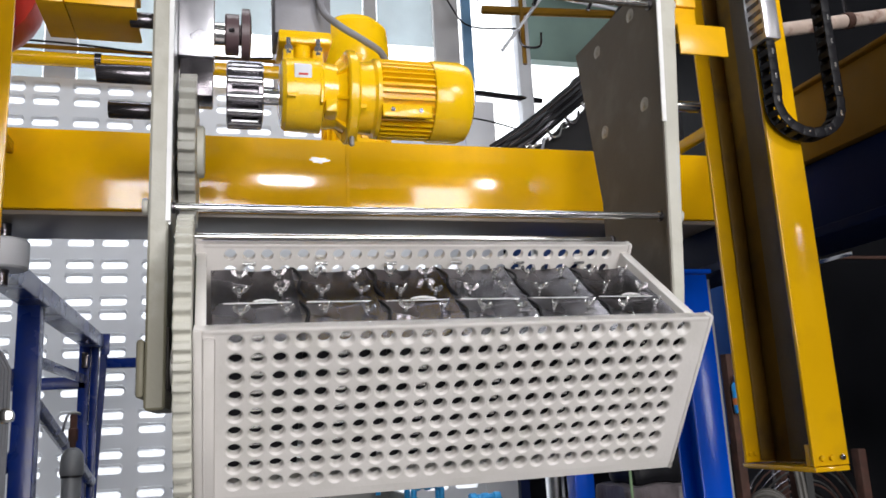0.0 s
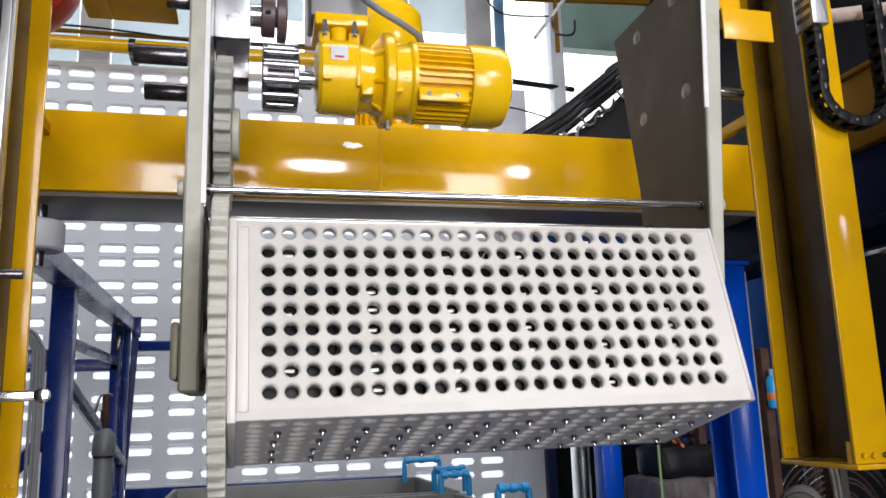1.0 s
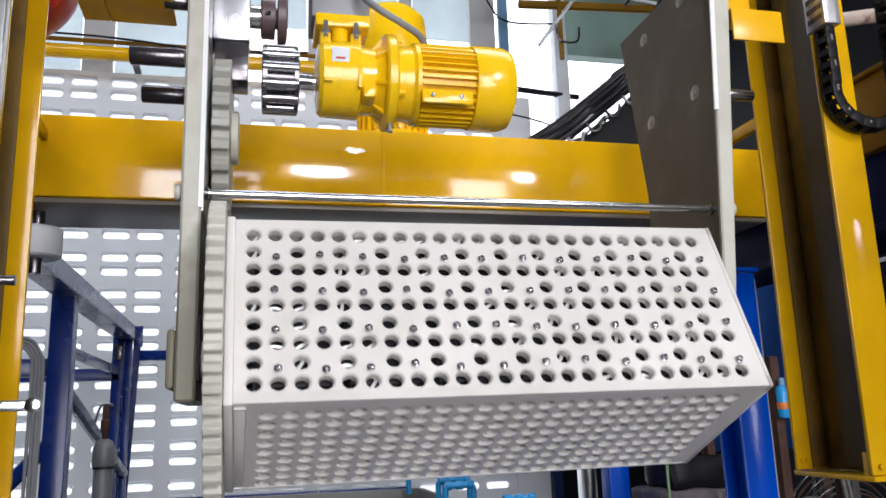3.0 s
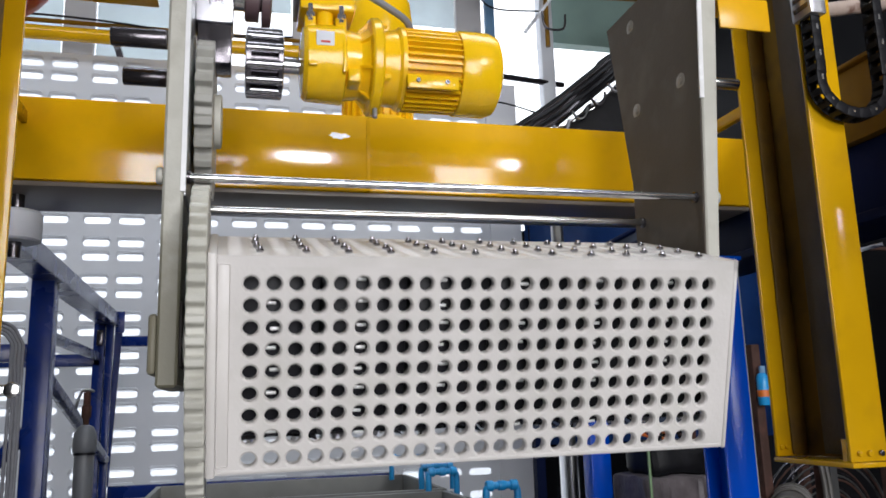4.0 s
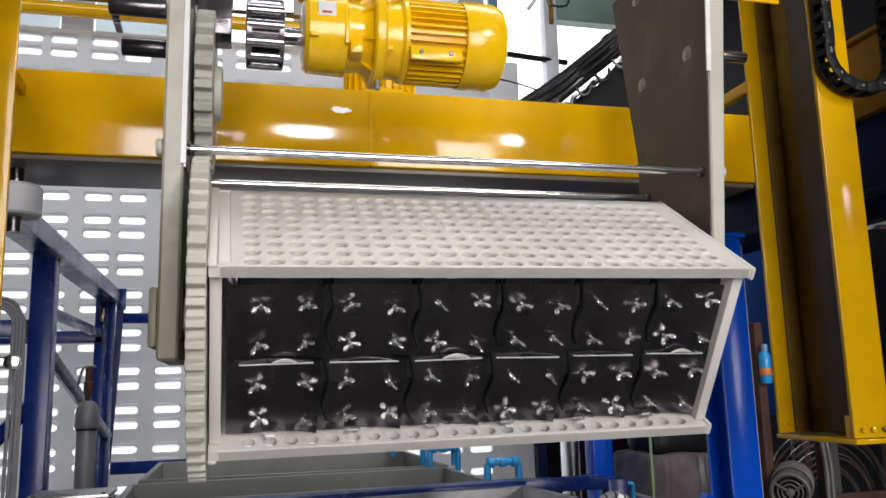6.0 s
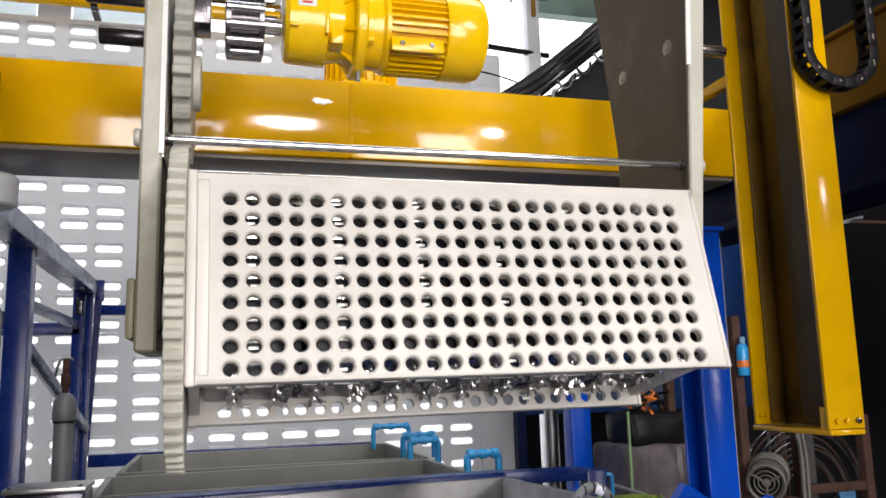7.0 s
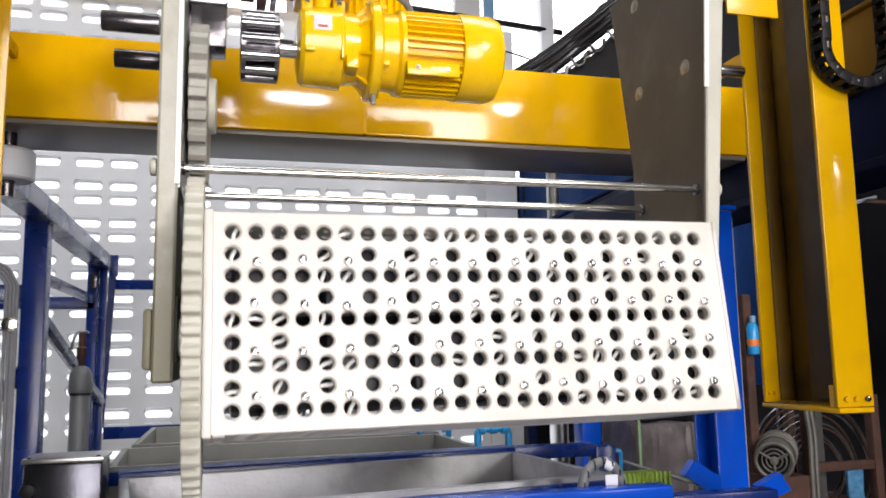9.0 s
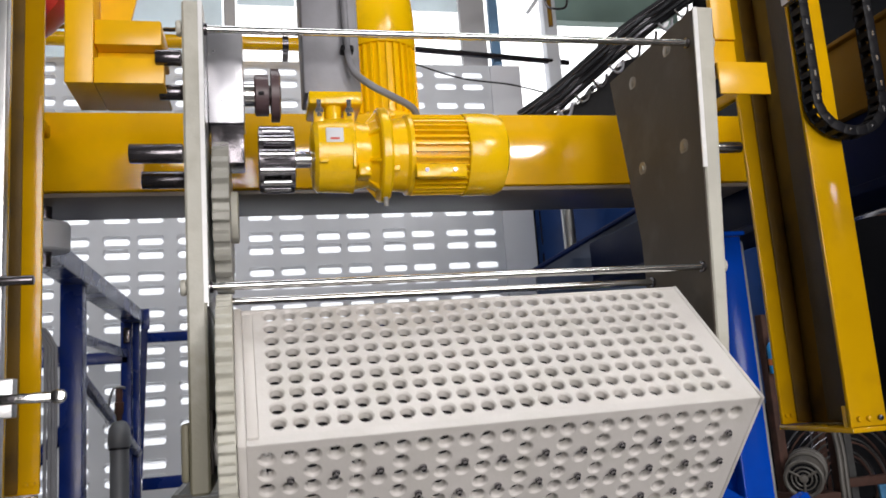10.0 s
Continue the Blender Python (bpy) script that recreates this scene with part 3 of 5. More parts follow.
for i, (x, z) in enumerate(path):
    xa, za = path[max(0, i - 1)]
    xb, zb = path[min(len(path) - 1, i + 1)]
    ang = math.atan2(zb - za, xb - xa)
    if link0 is None:
        lb = box(-0.016, 0.016, -0.017, -0.013, -0.011, 0.011, 0.003)
        box(-0.016, 0.016, 0.013, 0.017, -0.011, 0.011, 0.003, bm=lb)
        box(-0.006, 0.006, -0.014, 0.014, -0.012, -0.007, bm=lb)
        box(-0.006, 0.006, -0.014, 0.014, 0.007, 0.012, bm=lb)
        link0 = part("link", lb, BLACK, ch, "", (0, 0, 0))
        o = link0
    else:
        o = new("link", link0.data)
        o.parent = ch
    o.location, o.rotation_euler = (x - 1.28, 0.0, z - 2.0), (0, -ang, 0)
    if i % 2 == 0:
        long = 0.006 if abs(math.sin(ang)) > 0.9 else 0.0025
        part("peg", box(x - 0.0022, x + 0.0022, 1.2715, 1.274, z - long, z + long), WING, ch)
cl_bar = thing("clamp_bar", (1.207, 1.29, 2.185), "grey ribbed metal clamp bar on the yellow mast", "clamp")
part("bar", box(1.188, 1.226, 1.262, 1.3195, 2.185, 2.60, 0.003), ZINC, cl_bar)
for i in range(9):
    part("rib", box(1.1865, 1.1879, 1.268, 1.31, 2.20 + 0.022 * i, 2.21 + 0.022 * i), STEEL_DARK, cl_bar)


# ---- plating tanks and frames ----
def tank(x0, x1, y0, y1, top, label, skin=None):
    skin = skin or TANKMAT
    t = thing("plating_tank", ((x0 + x1) / 2, (y0 + y1) / 2, 0.0), label, "tank", "plating tanks")
    w = 0.022
    part("wall", box(x0, x1, y0, y0 + w, 0.05, top, 0.004), skin, t)
    part("wall", box(x0, x1, y1 - w, y1, 0.05, top, 0.004), skin, t)
    part("wall", box(x0, x0 + w, y0 + w, y1 - w, 0.05, top, 0.004), skin, t)
    part("wall", box(x1 - w, x1, y0 + w, y1 - w, 0.05, top, 0.004), skin, t)
    part("base", box(x0, x1, y0, y1, 0.0, 0.05), skin, t)
    part("rim", box(x0 - 0.02, x1 + 0.02, y0 - 0.022, y0 - 0.001, top - 0.05, top - 0.012, 0.003), BLUE, t, "blue steel rim")
    return t


def swung(ob, degrees, px, py):
    """Turns a thing on the floor about an upright line."""
    ob.matrix_world = pose(px, py, 0, 0, 0, degrees) @ pose(-px, -py, 0) @ Matrix.Translation(ob.location)


swung(tank(-0.20, 0.93, 1.86, 2.40, 1.12, "dull steel plating tank with a blue steel rim", TANK_STEEL), 7, 0.93, 2.43)
swung(tank(-0.25, 0.88, 2.54, 3.06, 1.12, "grey plastic plating tank with a blue steel rim"), 2.5, 0.93, 2.6)
tank(-0.25, 0.88, 3.12, 3.90, 1.12, "grey plastic plating tank with a blue steel rim")


tr1 = thing("tank_rail", (0.3, 2.43, 1.08), "dark blue steel rail between the plating tanks", "rail")
part("bar", box(-0.20, 0.93, 2.402, 2.458, 1.085, 1.130, 0.004), BLUE, tr1)
for y in (2.406, 2.428, 2.450):
    part("edge", box(-0.20, 0.93, y, y + 0.005, 1.1305, 1.1345, 0.001), BLUE_EDGE, tr1, "worn pale edge")
swung(tr1, 7, 0.93, 2.43)


def pvc(x, y, z, w, h):
    p = thing("pipe_bend", (x + w / 2, y, z), "bright blue plastic pipe hoop over the tank rim", "pipe", "blue pipe hoops")
    part("hoop", tube([(x, y, z), (x, y, z + h - 0.02), (x + 0.006, y, z + h - 0.006), (x + 0.02, y, z + h), (x + w - 0.02, y, z + h), (x + w - 0.006, y, z + h - 0.006), (x + w, y, z + h - 0.02), (x + w, y, z)], 0.012, 12), BLUE_PIPE, p)
    for cx in (x + 0.012, x + w - 0.012):
        part("elbow", turned([(cx - 0.013, 0.014), (cx - 0.01, 0.017), (cx + 0.01, 0.017), (cx + 0.013, 0.014)], "x", (y, z + h), 16), BLUE_PIPE, p)
    part("coupling", rod((x + w / 2 - 0.012, y, z + h), (x + w / 2 + 0.012, y, z + h), 0.016, 16, 0.002), BLUE_PIPE, p)


pvc(0.865, 2.56, 1.10, 0.105, 0.075)
pvc(0.80, 3.09, 1.10, 0.11, 0.085)
pvc(0.82, 3.30, 1.10, 0.13, 0.09)
pvc(0.80, 3.85, 1.10, 0.17, 0.10)

sup = thing("tank_support", (1.0, 2.4, 0.0), "blue steel support frame round the plating tanks", "frame")
part("rail", box(0.945, 1.22, 2.43, 2.50, 1.088, 1.127, 0.004), BLUE, sup)
part("rail", box(0.25, 1.030, 1.64, 1.70, 1.065, 1.122, 0.004), BLUE_BRIGHT, sup)
part("rail", box(1.031, 1.30, 1.645, 1.70, 1.04, 1.098, 0.004), BLUE, sup)
part("post", box(1.221, 1.29, 2.43, 2.50, 0.0, 1.118, 0.004), BLUE, sup)
part("post", box(1.20, 1.27, 1.64, 1.70, 0.0, 1.03, 0.004), BLUE, sup)
part("post", box(0.28, 0.35, 1.64, 1.70, 0.0, 1.03, 0.004), BLUE, sup)

lg = thing("gantry_leg", (1.37, 1.95, 0.0), "bright blue painted steel leg of the runway", "leg")
part("flange", box(1.335, 1.423, 1.930, 1.940, 0.0, 1.80, 0.003), BLUE_BRIGHT, lg)
part("web", box(1.375, 1.383, 1.9405, 2.0295, 0.0, 1.80), BLUE_BRIGHT, lg)
part("flange", box(1.335, 1.423, 2.030, 2.040, 0.0, 1.80, 0.003), BLUE_BRIGHT, lg)
part("cap", box(1.325, 1.433, 1.920, 2.050, 1.802, 1.814, 0.002), BLUE_BRIGHT, lg)
part("gusset", prism([(1.215, 1.10), (1.32, 1.03), (1.32, 1.09), (1.245, 1.135)], "y", 1.90, 1.93), BLUE_BRIGHT, lg)
part("gusset", prism([(1.43, 1.01), (1.53, 1.045), (1.50, 1.09), (1.43, 1.06)], "y", 1.90, 1.93), BLUE_BRIGHT, lg)
lg2 = thing("gantry_leg", (1.6, 3.3, 0.0), "bright blue painted steel leg of the runway", "leg")
part("post", box(1.55, 1.64, 3.26, 3.35, 0.0, 1.81, 0.005), BLUE_BRIGHT, lg2)
gp = thing("grey_post", (1.53, 2.12, 0.0), "pale grey square steel post beside the blue leg", "post")
part("post", box(1.498, 1.545, 2.10, 2.145, 0.0, 1.835, 0.004), PANEL_MID, gp)
part("cap", box(1.494, 1.549, 2.096, 2.149, 1.836, 1.842, 0.001), STEEL_DULL, gp)
sp = single("steel_pole", rod((1.68, 3.8, 0), (1.68, 3.8, 2.60), 0.032, 24), STEEL_DULL, "pale steel pole behind the tanks", "pole")

# blue steel frame beside the tanks
fr = thing("pipe_rack", (-0.55, 3.7, 0.0), "dark blue welded steel pipe rack with braces", "rack")
part("rail", prism([(1.85, 1.975), (4.46, 1.955), (4.46, 1.885), (1.85, 1.905)], "x", -0.60, -0.510, 0.003), BLUE, fr)
part("post", box(-0.605, -0.53, 3.0, 3.08, 0.0, 1.985, 0.004), BLUE, fr)
part("post", box(-0.617, -0.565, 4.38, 4.44, 0.0, 1.90, 0.004), BLUE, fr)
part("post", box(-0.562, -0.528, 4.395, 4.435, 0.0, 1.94, 0.003), BLUE, fr)
part("rail", box(-0.49, 0.9, 4.40, 4.45, 1.78, 1.83, 0.003), BLUE, fr)
part("rail", box(-0.52, 0.9, 4.40, 4.45, 1.03, 1.09, 0.003), BLUE, fr)
part("rail", box(-1.5, -0.58, 3.02, 3.07, 1.62, 1.68, 0.003), BLUE, fr)
part("rail", box(-1.5, -0.58, 4.38, 4.43, 1.68, 1.74, 0.003), BLUE, fr)
part("brace", rod((-0.56, 3.06, 1.58), (-0.54, 4.40, 1.22), 0.025, 8), BLUE, fr)
part("brace", rod((-0.58, 3.02, 1.40), (-0.9, 3.02, 1.05), 0.025, 8), BLUE, fr)
part("rail", box(-0.60, -0.575, 3.08, 4.38, 1.705, 1.745, 0.003), BLUE, fr)
part("strut", prism([(-0.530, 1.93), (-0.492, 1.93), (-0.530, 1.08), (-0.545, 1.08)], "y", 4.482, 4.50, 0.002), BLUE, fr)
part("clip", box(-0.60, -0.57, 4.355, 4.379, 1.78, 1.86, 0.003), STEEL_DARK, fr)
part("end_plate", box(-0.528, -0.484, 4.462, 4.474, 1.855, 1.965, 0.002), BLUE, fr)
cb = thing("cable_run", (-0.62, 2.98, 1.2), "grey cables tied along the blue post", "cable")
for i in range(4):
    x = -0.64 + 0.011 * i
    part("cable", tube([(-0.95, 2.97, 1.72 + 0.01 * i), (x - 0.08, 2.965, 1.72 + 0.01 * i), (x - 0.01, 2.96, 1.69), (x, 2.96, 1.60), (x + 0.004 * math.sin(i), 2.96, 1.2), (x, 2.96, 0.6)], 0.006, 8), GREY_CABLE, cb)
st = thing("stand_pipe", (-0.46, 3.4, 0.0), "grey plastic stand pipe with a rusty valve on top", "pipe")
part("pipe", rod((-0.471, 3.4, 0.0), (-0.471, 3.4, 1.30), 0.036, 24), PANEL_DARK, st)
part("ring", rod((-0.471, 3.4, 1.288), (-0.471, 3.4, 1.297), 0.0405, 24), BLACK, st)
part("coupling", turned([(1.297, 0.040), (1.303, 0.044), (1.345, 0.043), (1.37, 0.040), (1.392, 0.028), (1.40, 0.014)], "z", (-0.471, 3.4), 24), PANEL_DARK, st)
part("valve", turned([(1.395, 0.010), (1.42, 0.012), (1.43, 0.018), (1.47, 0.018), (1.475, 0.013), (1.52, 0.014), (1.53, 0.008)], "z", (-0.471, 3.4), 12), RUST, st, "rusty brass valve")
part("lever", tube([(-0.445, 3.38, 1.525), (-0.462, 3.37, 1.532), (-0.485, 3.365, 1.525), (-0.497, 3.36, 1.49), (-0.503, 3.36, 1.46)], 0.005, 8), STEEL_DULL, st)
jb = thing("junction_box", (-0.305, 2.25, 0.0), "brushed metal junction box beside the tanks", "box")
part("body", box(-0.396, -0.217, 2.185, 2.32, 0.93, 1.171, 0.006), JBOX, jb)
part("lid", box(-0.400, -0.213, 2.178, 2.326, 1.172, 1.184, 0.003), STEEL_DULL, jb)
for x in (-0.385, -0.228):
    part("lid_screw", rod((x, 2.19, 1.1842), (x, 2.19, 1.187), 0.005, 8), STEEL_DARK, jb)
part("knob", rod((-0.382, 2.185, 1.11), (-0.382, 2.171, 1.11), 0.018, 16, 0.003), BLACK, jb)
part("stand", box(-0.32, -0.29, 2.23, 2.26, 0.0, 0.93), BLUE, jb)

# cables above the beam
fe = thing("cable_festoon", (1.4, 2.6, 2.6), "black bundle of sagging cables on a slanting carrier", "cable")
SLOPE = 0.78
for i in range(9):
    o, k = 0.012 * math.sin(i * 2.3), 0.0072 * (i - 4)
    line = [(1.05, 2.375), (1.20, 2.475), (1.35, 2.60), (1.52, 2.735), (1.68, 2.845), (1.88, 2.985)]
    part("cable", tube([(x - 0.6 * k, 2.6 + o * (-1) ** n, z + k + 0.4 * o * (-1) ** n) for n, (x, z) in enumerate(line)], 0.0095, 8), (BLACK, STEEL_DARK, BLACK)[i % 3], fe)
part("carrier", prism([(1.06, 2.36), (1.16, 2.385), (1.43, 2.605), (1.67, 2.79), (1.88, 2.93), (1.88, 3.00), (1.65, 2.87), (1.53, 2.78), (1.50, 2.776), (1.41, 2.715), (1.385, 2.66), (1.33, 2.605), (1.25, 2.575), (1.205, 2.525), (1.19, 2.475)], "y", 2.64, 2.67), BLACK, fe)
for k in range(8):
    x, z = 1.17 + 0.075 * k, 2.375 + 0.075 * SLOPE * k
    part("tie", tube([(x, 2.56, z + 0.03), (x + 0.02, 2.55, z), (x + 0.045, 2.55, z + 0.012), (x + 0.06, 2.56, z + 0.055)], 0.0055, 6), (GREY_CABLE, STEEL, STEEL_DARK)[k % 3], fe)
for k in range(5):
    x, z = 1.22 + 0.105 * k, 2.415 + 0.105 * SLOPE * k
    part("paper_tag", prism([(x, z), (x + 0.022, z + 0.008), (x + 0.034, z + 0.034), (x + 0.010, z + 0.022)], "y", 2.570, 2.573), WHITE, fe, "small white paper tag")
part("hanger_bar", rod((1.84, 2.64, 2.97), (1.84, 2.64, 5.21), 0.012), STEEL_DARK, fe)
part("strap", tube([(1.16, 2.57, 2.40), (1.22, 2.56, 2.41), (1.28, 2.57, 2.46), (1.34, 2.565, 2.49), (1.42, 2.57, 2.57)], 0.004, 6), STEEL, fe)
tp = thing("tarpaulin", (2.4, 4.4, 1.2), "dark blue tarpaulin hung behind the steel pole", "tarpaulin")
tb_ = bmesh.new()
gridv = [[tb_.verts.new((1.72 + 0.09 * a, 4.4 + 0.03 * math.sin(a * 1.1) + 0.01 * math.sin(a * 2.7 + b), 1.2 + 0.25 * b)) for a in range(20)] for b in range(7)]
for b in range(6):
    for a in range(19):
        tb_.faces.new((gridv[b][a], gridv[b][a + 1], gridv[b + 1][a + 1], gridv[b + 1][a]))
bmesh.ops.solidify(tb_, geom=tb_.faces[:], thickness=0.004)
part("sheet", soft(tb_), TARP, tp)
part("hem", rod((1.70, 4.42, 2.71), (3.6, 4.42, 2.71), 0.016, 10), STEEL_DARK, tp)
for x in (1.75, 3.4):
    part("post", rod((x, 4.42, 0.0), (x, 4.42, 2.71), 0.014, 8), STEEL_DARK, tp)
cs = thing("chute_cover", (1.7, 3.4, 1.5), "slanting grey-blue sheet cover beside the tanks", "cover")
part("sheet", prism([(1.32, 1.30), (1.32, 1.93), (2.1, 2.32), (2.1, 1.30)], "y", 3.36, 3.38), CHUTE, cs)
part("edge", rod((1.30, 3.35, 1.925), (2.1, 3.35, 2.325), 0.012, 8), NAVY, cs)
part("leg", box(2.05, 2.10, 3.36, 3.40, 0.0, 1.30), NAVY, cs)
part("leg", box(1.34, 1.38, 3.36, 3.40, 0.0, 1.30), NAVY, cs)
cl = thing("black_cloth", (1.5, 2.7, 2.3), "black plastic sheet draped under the cables", "cloth")
part("sheet", prism([(1.11, 2.21), (1.16, 2.36), (1.20, 2.395), (1.25, 2.45), (1.31, 2.475), (1.37, 2.55), (1.43, 2.565), (1.50, 2.65), (1.58, 2.67), (1.9, 2.84), (1.9, 2.21)], "y", 2.68, 2.70), BLACK, cl)
dw = thing("loose_wire", (1.5, 4.9, 3.5), "thin black wire sagging across the window bay", "wire")
part("wire", tube([(0.98, 5.0, 3.70), (1.20, 4.98, 3.60), (1.50, 4.96, 3.50), (1.85, 4.96, 3.46), (2.27, 5.29, 3.52)], 0.006, 6), BLACK, dw)
part("wire", tube([(1.62, 5.26, 4.74), (1.72, 5.2, 4.45), (1.86, 5.2, 4.30), (2.27, 5.29, 4.36)], 0.007, 6), BLACK, dw)
cr = single("cross_rod", rod((0.96, 5.05, 3.76), (2.45, 5.35, 3.80), 0.022), STEEL_DARK, "dark steel rod across the open window bay", "rod")
wp = thing("window_post", (2.32, 5.4, 0.0), "pale blue steel post in the open window bay", "post")
part("post", box(2.27, 2.37, 5.3, 5.4, 0.0, 5.2, 0.004), PANEL, wp)
part("sash", box(2.08, 2.268, 5.33, 5.36, 3.12, 3.46, 0.004), PANEL, wp)
bp = single("blue_post", box(1.83, 1.90, 5.28, 5.33, 0.0, 4.75, 0.003), BLUE_FADED, "thin faded blue post in the window bay", "post")
tr = thing("roof_truss", (2.2, 4.0, 4.2), "rusty roof truss with yellow painted purlins", "truss")
part("chord", rod((1.75, 4.6, 4.10), (3.6, 4.6, 4.20), 0.03, 8), YELLOW_SHADED, tr)
part("drop_bar", rod((2.02, 4.58, 3.72), (2.02, 4.58, 4.55), 0.016, 8), YELLOW_SHADED, tr)
part("brace", rod((1.86, 4.57, 3.80), (2.16, 4.57, 4.20), 0.012, 8), PANEL, tr)
part("brace", rod((1.70, 4.56, 4.16), (2.30, 4.56, 4.30), 0.010, 8), STEEL_DARK, tr)
part("brace", rod((2.10, 4.56, 4.24), (3.20, 4.56, 4.12), 0.012, 8), PANEL, tr)
part("hook_wire", tube([(1.98, 4.55, 3.95), (2.0, 4.55, 3.84), (2.12, 4.55, 3.84), (2.14, 4.55, 3.94)], 0.008, 6), STEEL_DARK, tr)
part("purlin", box(1.75, 3.6, 4.2, 4.26, 4.02, 4.07), RUST, tr)
part("joint_clump", rod((2.66, 4.55, 3.98), (2.80, 4.5, 4.22), 0.045, 7, 0.012), BLACK, tr)
part("chord", rod((1.6, 4.5, 4.55), (3.6, 4.5, 4.60), 0.04, 8), RUST, tr)
for i in range(5):
    part("web_bar", rod((1.7 + 0.4 * i, 4.55, 4.14), (1.9 + 0.4 * i, 4.52, 4.56), 0.014, 8), STEEL_DARK, tr)
pp = thing("ceiling_pipe", (2.8, 2.4, 3.0), "old pinkish painted pipe under the roof", "pipe")
part("run", rod((1.7, 2.2, 2.68), (3.6, 2.2, 3.08), 0.026), TIMBER, pp)
for x in (1.95, 2.32, 2.8, 3.3):
    z = 2.68 + 0.4 * (x - 1.7) / 1.9
    part("clamp", rod((x, 2.2, z), (x + 0.03, 2.2, z + 0.0063), 0.031, 16), RUST, pp)
    part("hanger", box(x + 0.01, x + 0.02, 2.195, 2.205, z + 0.03, 5.201), STEEL_DARK, pp)

# stores behind the mast
rk = thing("storage_rack", (2.2, 2.8, 0.0), "rusty steel rack holding wire coils", "rack")
for x, y, h in ((1.93, 2.62, 1.62), (2.12, 2.56, 1.30), (2.46, 2.62, 1.24), (1.93, 3.1, 1.62), (2.46, 3.1, 1.3)):
    part("post", box(x - 0.017, x + 0.017, y - 0.02, y + 0.02, 0.0, h, 0.002), RUST, rk)
for z in (0.45, 0.965):
    part("shelf", box(2.14, 2.44, 2.60, 2.63, z, z + 0.032, 0.003), RUST, rk)
    part("shelf", box(1.95, 2.44, 2.64, 3.11, z - 0.15, z - 0.12, 0.003), RUST, rk)
co = thing("wire_coil", (2.27, 2.75, 0.85), "dark upright coil of concentric wire loops", "coil")
for i in range(13):
    r, y = 0.10 + 0.0165 * i, 2.70 + 0.012 * (i % 4)
    part("loop", tube([(2.27 + r * math.cos(math.tau * j / 18), y + 0.01 * math.sin(j), 0.95 + r * math.sin(math.tau * j / 18)) for j in range(19)], 0.004, 6, steps=2), (STEEL_DARK, RUST, HOSE)[i % 3], co)
part("tie", box(2.255, 2.285, 2.68, 2.77, 0.845, 1.25), HOSE, co)
rl = thing("hose_reel", (1.935, 2.50, 0.9), "grey ribbed hose reel with a round spoked face", "reel")
face, away = Vector((1.905, 2.47, 1.035)), Vector((0.62, 0.72, 0.10)).normalized()
across, upward = Vector((0.757, -0.653, 0.0)), Vector((-0.065, -0.076, 0.995))


def ring_at(depth, r):
    return [face + away * depth + r * (math.cos(math.tau * j / 20) * across + math.sin(math.tau * j / 20) * upward) for j in range(21)]


part("drum", rod(face + away * 0.03, face + away * 0.20, 0.060, 28, 0.006), REEL, rl)
part("back", rod(face + away * 0.10, face + away * 0.21, 0.066, 28, 0.010), REEL, rl)
part("dark_mouth", rod(face + away * 0.012, face + away * 0.028, 0.050, 24), BLACK, rl)
for d, r, w in ((0.0, 0.060, 0.007), (0.002, 0.040, 0.003), (0.002, 0.026, 0.003), (0.10, 0.066, 0.005), (0.14, 0.067, 0.005), (0.18, 0.067, 0.005)):
    part("hoop", tube(ring_at(d, r), w, 6, steps=2), REEL, rl)
for i in range(3):
    a = math.tau * i / 3 + 0.5
    arm = math.cos(a) * across + math.sin(a) * upward
    part("spoke", rod(face + arm * 0.010, face + arm * 0.058, 0.0045, 8), REEL, rl)
part("hub", rod(face - away * 0.006, face + away * 0.012, 0.014, 16, 0.002), REEL, rl)
part("stand", box(1.90, 2.06, 2.49, 2.64, 0.0, 0.975, 0.004), RUST, rl)
hh = thing("hanging_hose", (2.07, 2.5, 0.0), "pair of brown-grey hoses hanging down in front of the coil", "hose")
for dx in (0.0, 0.019):
    part("hose", tube([(2.052 + dx, 2.49, 1.26), (2.063 + dx, 2.49, 1.20), (2.073 + dx, 2.49, 1.10), (2.070 + dx, 2.49, 0.95), (2.066 + dx, 2.49, 0.5), (2.066 + dx, 2.49, 0.004)], 0.0085, 8), REEL, hh)
part("clip", box(2.045, 2.085, 2.4985, 2.555, 1.245, 1.262, 0.002), RUST, hh)
bale = box(1.66, 1.96, 3.0, 3.3, 0.35, 1.13, 0.02)
bmesh.ops.subdivide_edges(bale, edges=bale.edges, cuts=14, use_grid_fill=True)
for v in bale.verts:
    v.co += 0.012 * noise.noise_vector(v.co * 9) + Vector((0, 0.006 * math.sin(v.co.x * 190), 0))
sk = thing("wrapped_bale", (1.81, 3.15, 0.0), "grey plastic-wrapped bale stacked on a pallet", "bale")
part("wrap", soft(bale), SACK, sk)
part("pallet", box(1.64, 1.98, 2.98, 3.32, 0.0, 0.35, 0.004), RUST, sk)
bag = box(1.70, 1.99, 3.02, 3.28, 1.125, 1.26, 0.03)
bmesh.ops.subdivide_edges(bag, edges=bag.edges, cuts=3, use_grid_fill=True)
for v in bag.verts:
    v.co += 0.02 * noise.noise_vector(v.co * 8 + Vector((3, 1, 2)))
single("black_bag", soft(bag), BLACK, "black plastic bag lying on the wrapped bale", "bag")
single("green_stake", box(1.650, 1.660, 2.95, 2.96, 0.0, 1.27, 0.002), STAKE, "thin green plastic stake beside the bale", "stake")
oc = thing("cable_bundle", (1.85, 3.1, 1.25), "tangle of orange and black cables on the bag", "cable")
rng = random.Random(5)
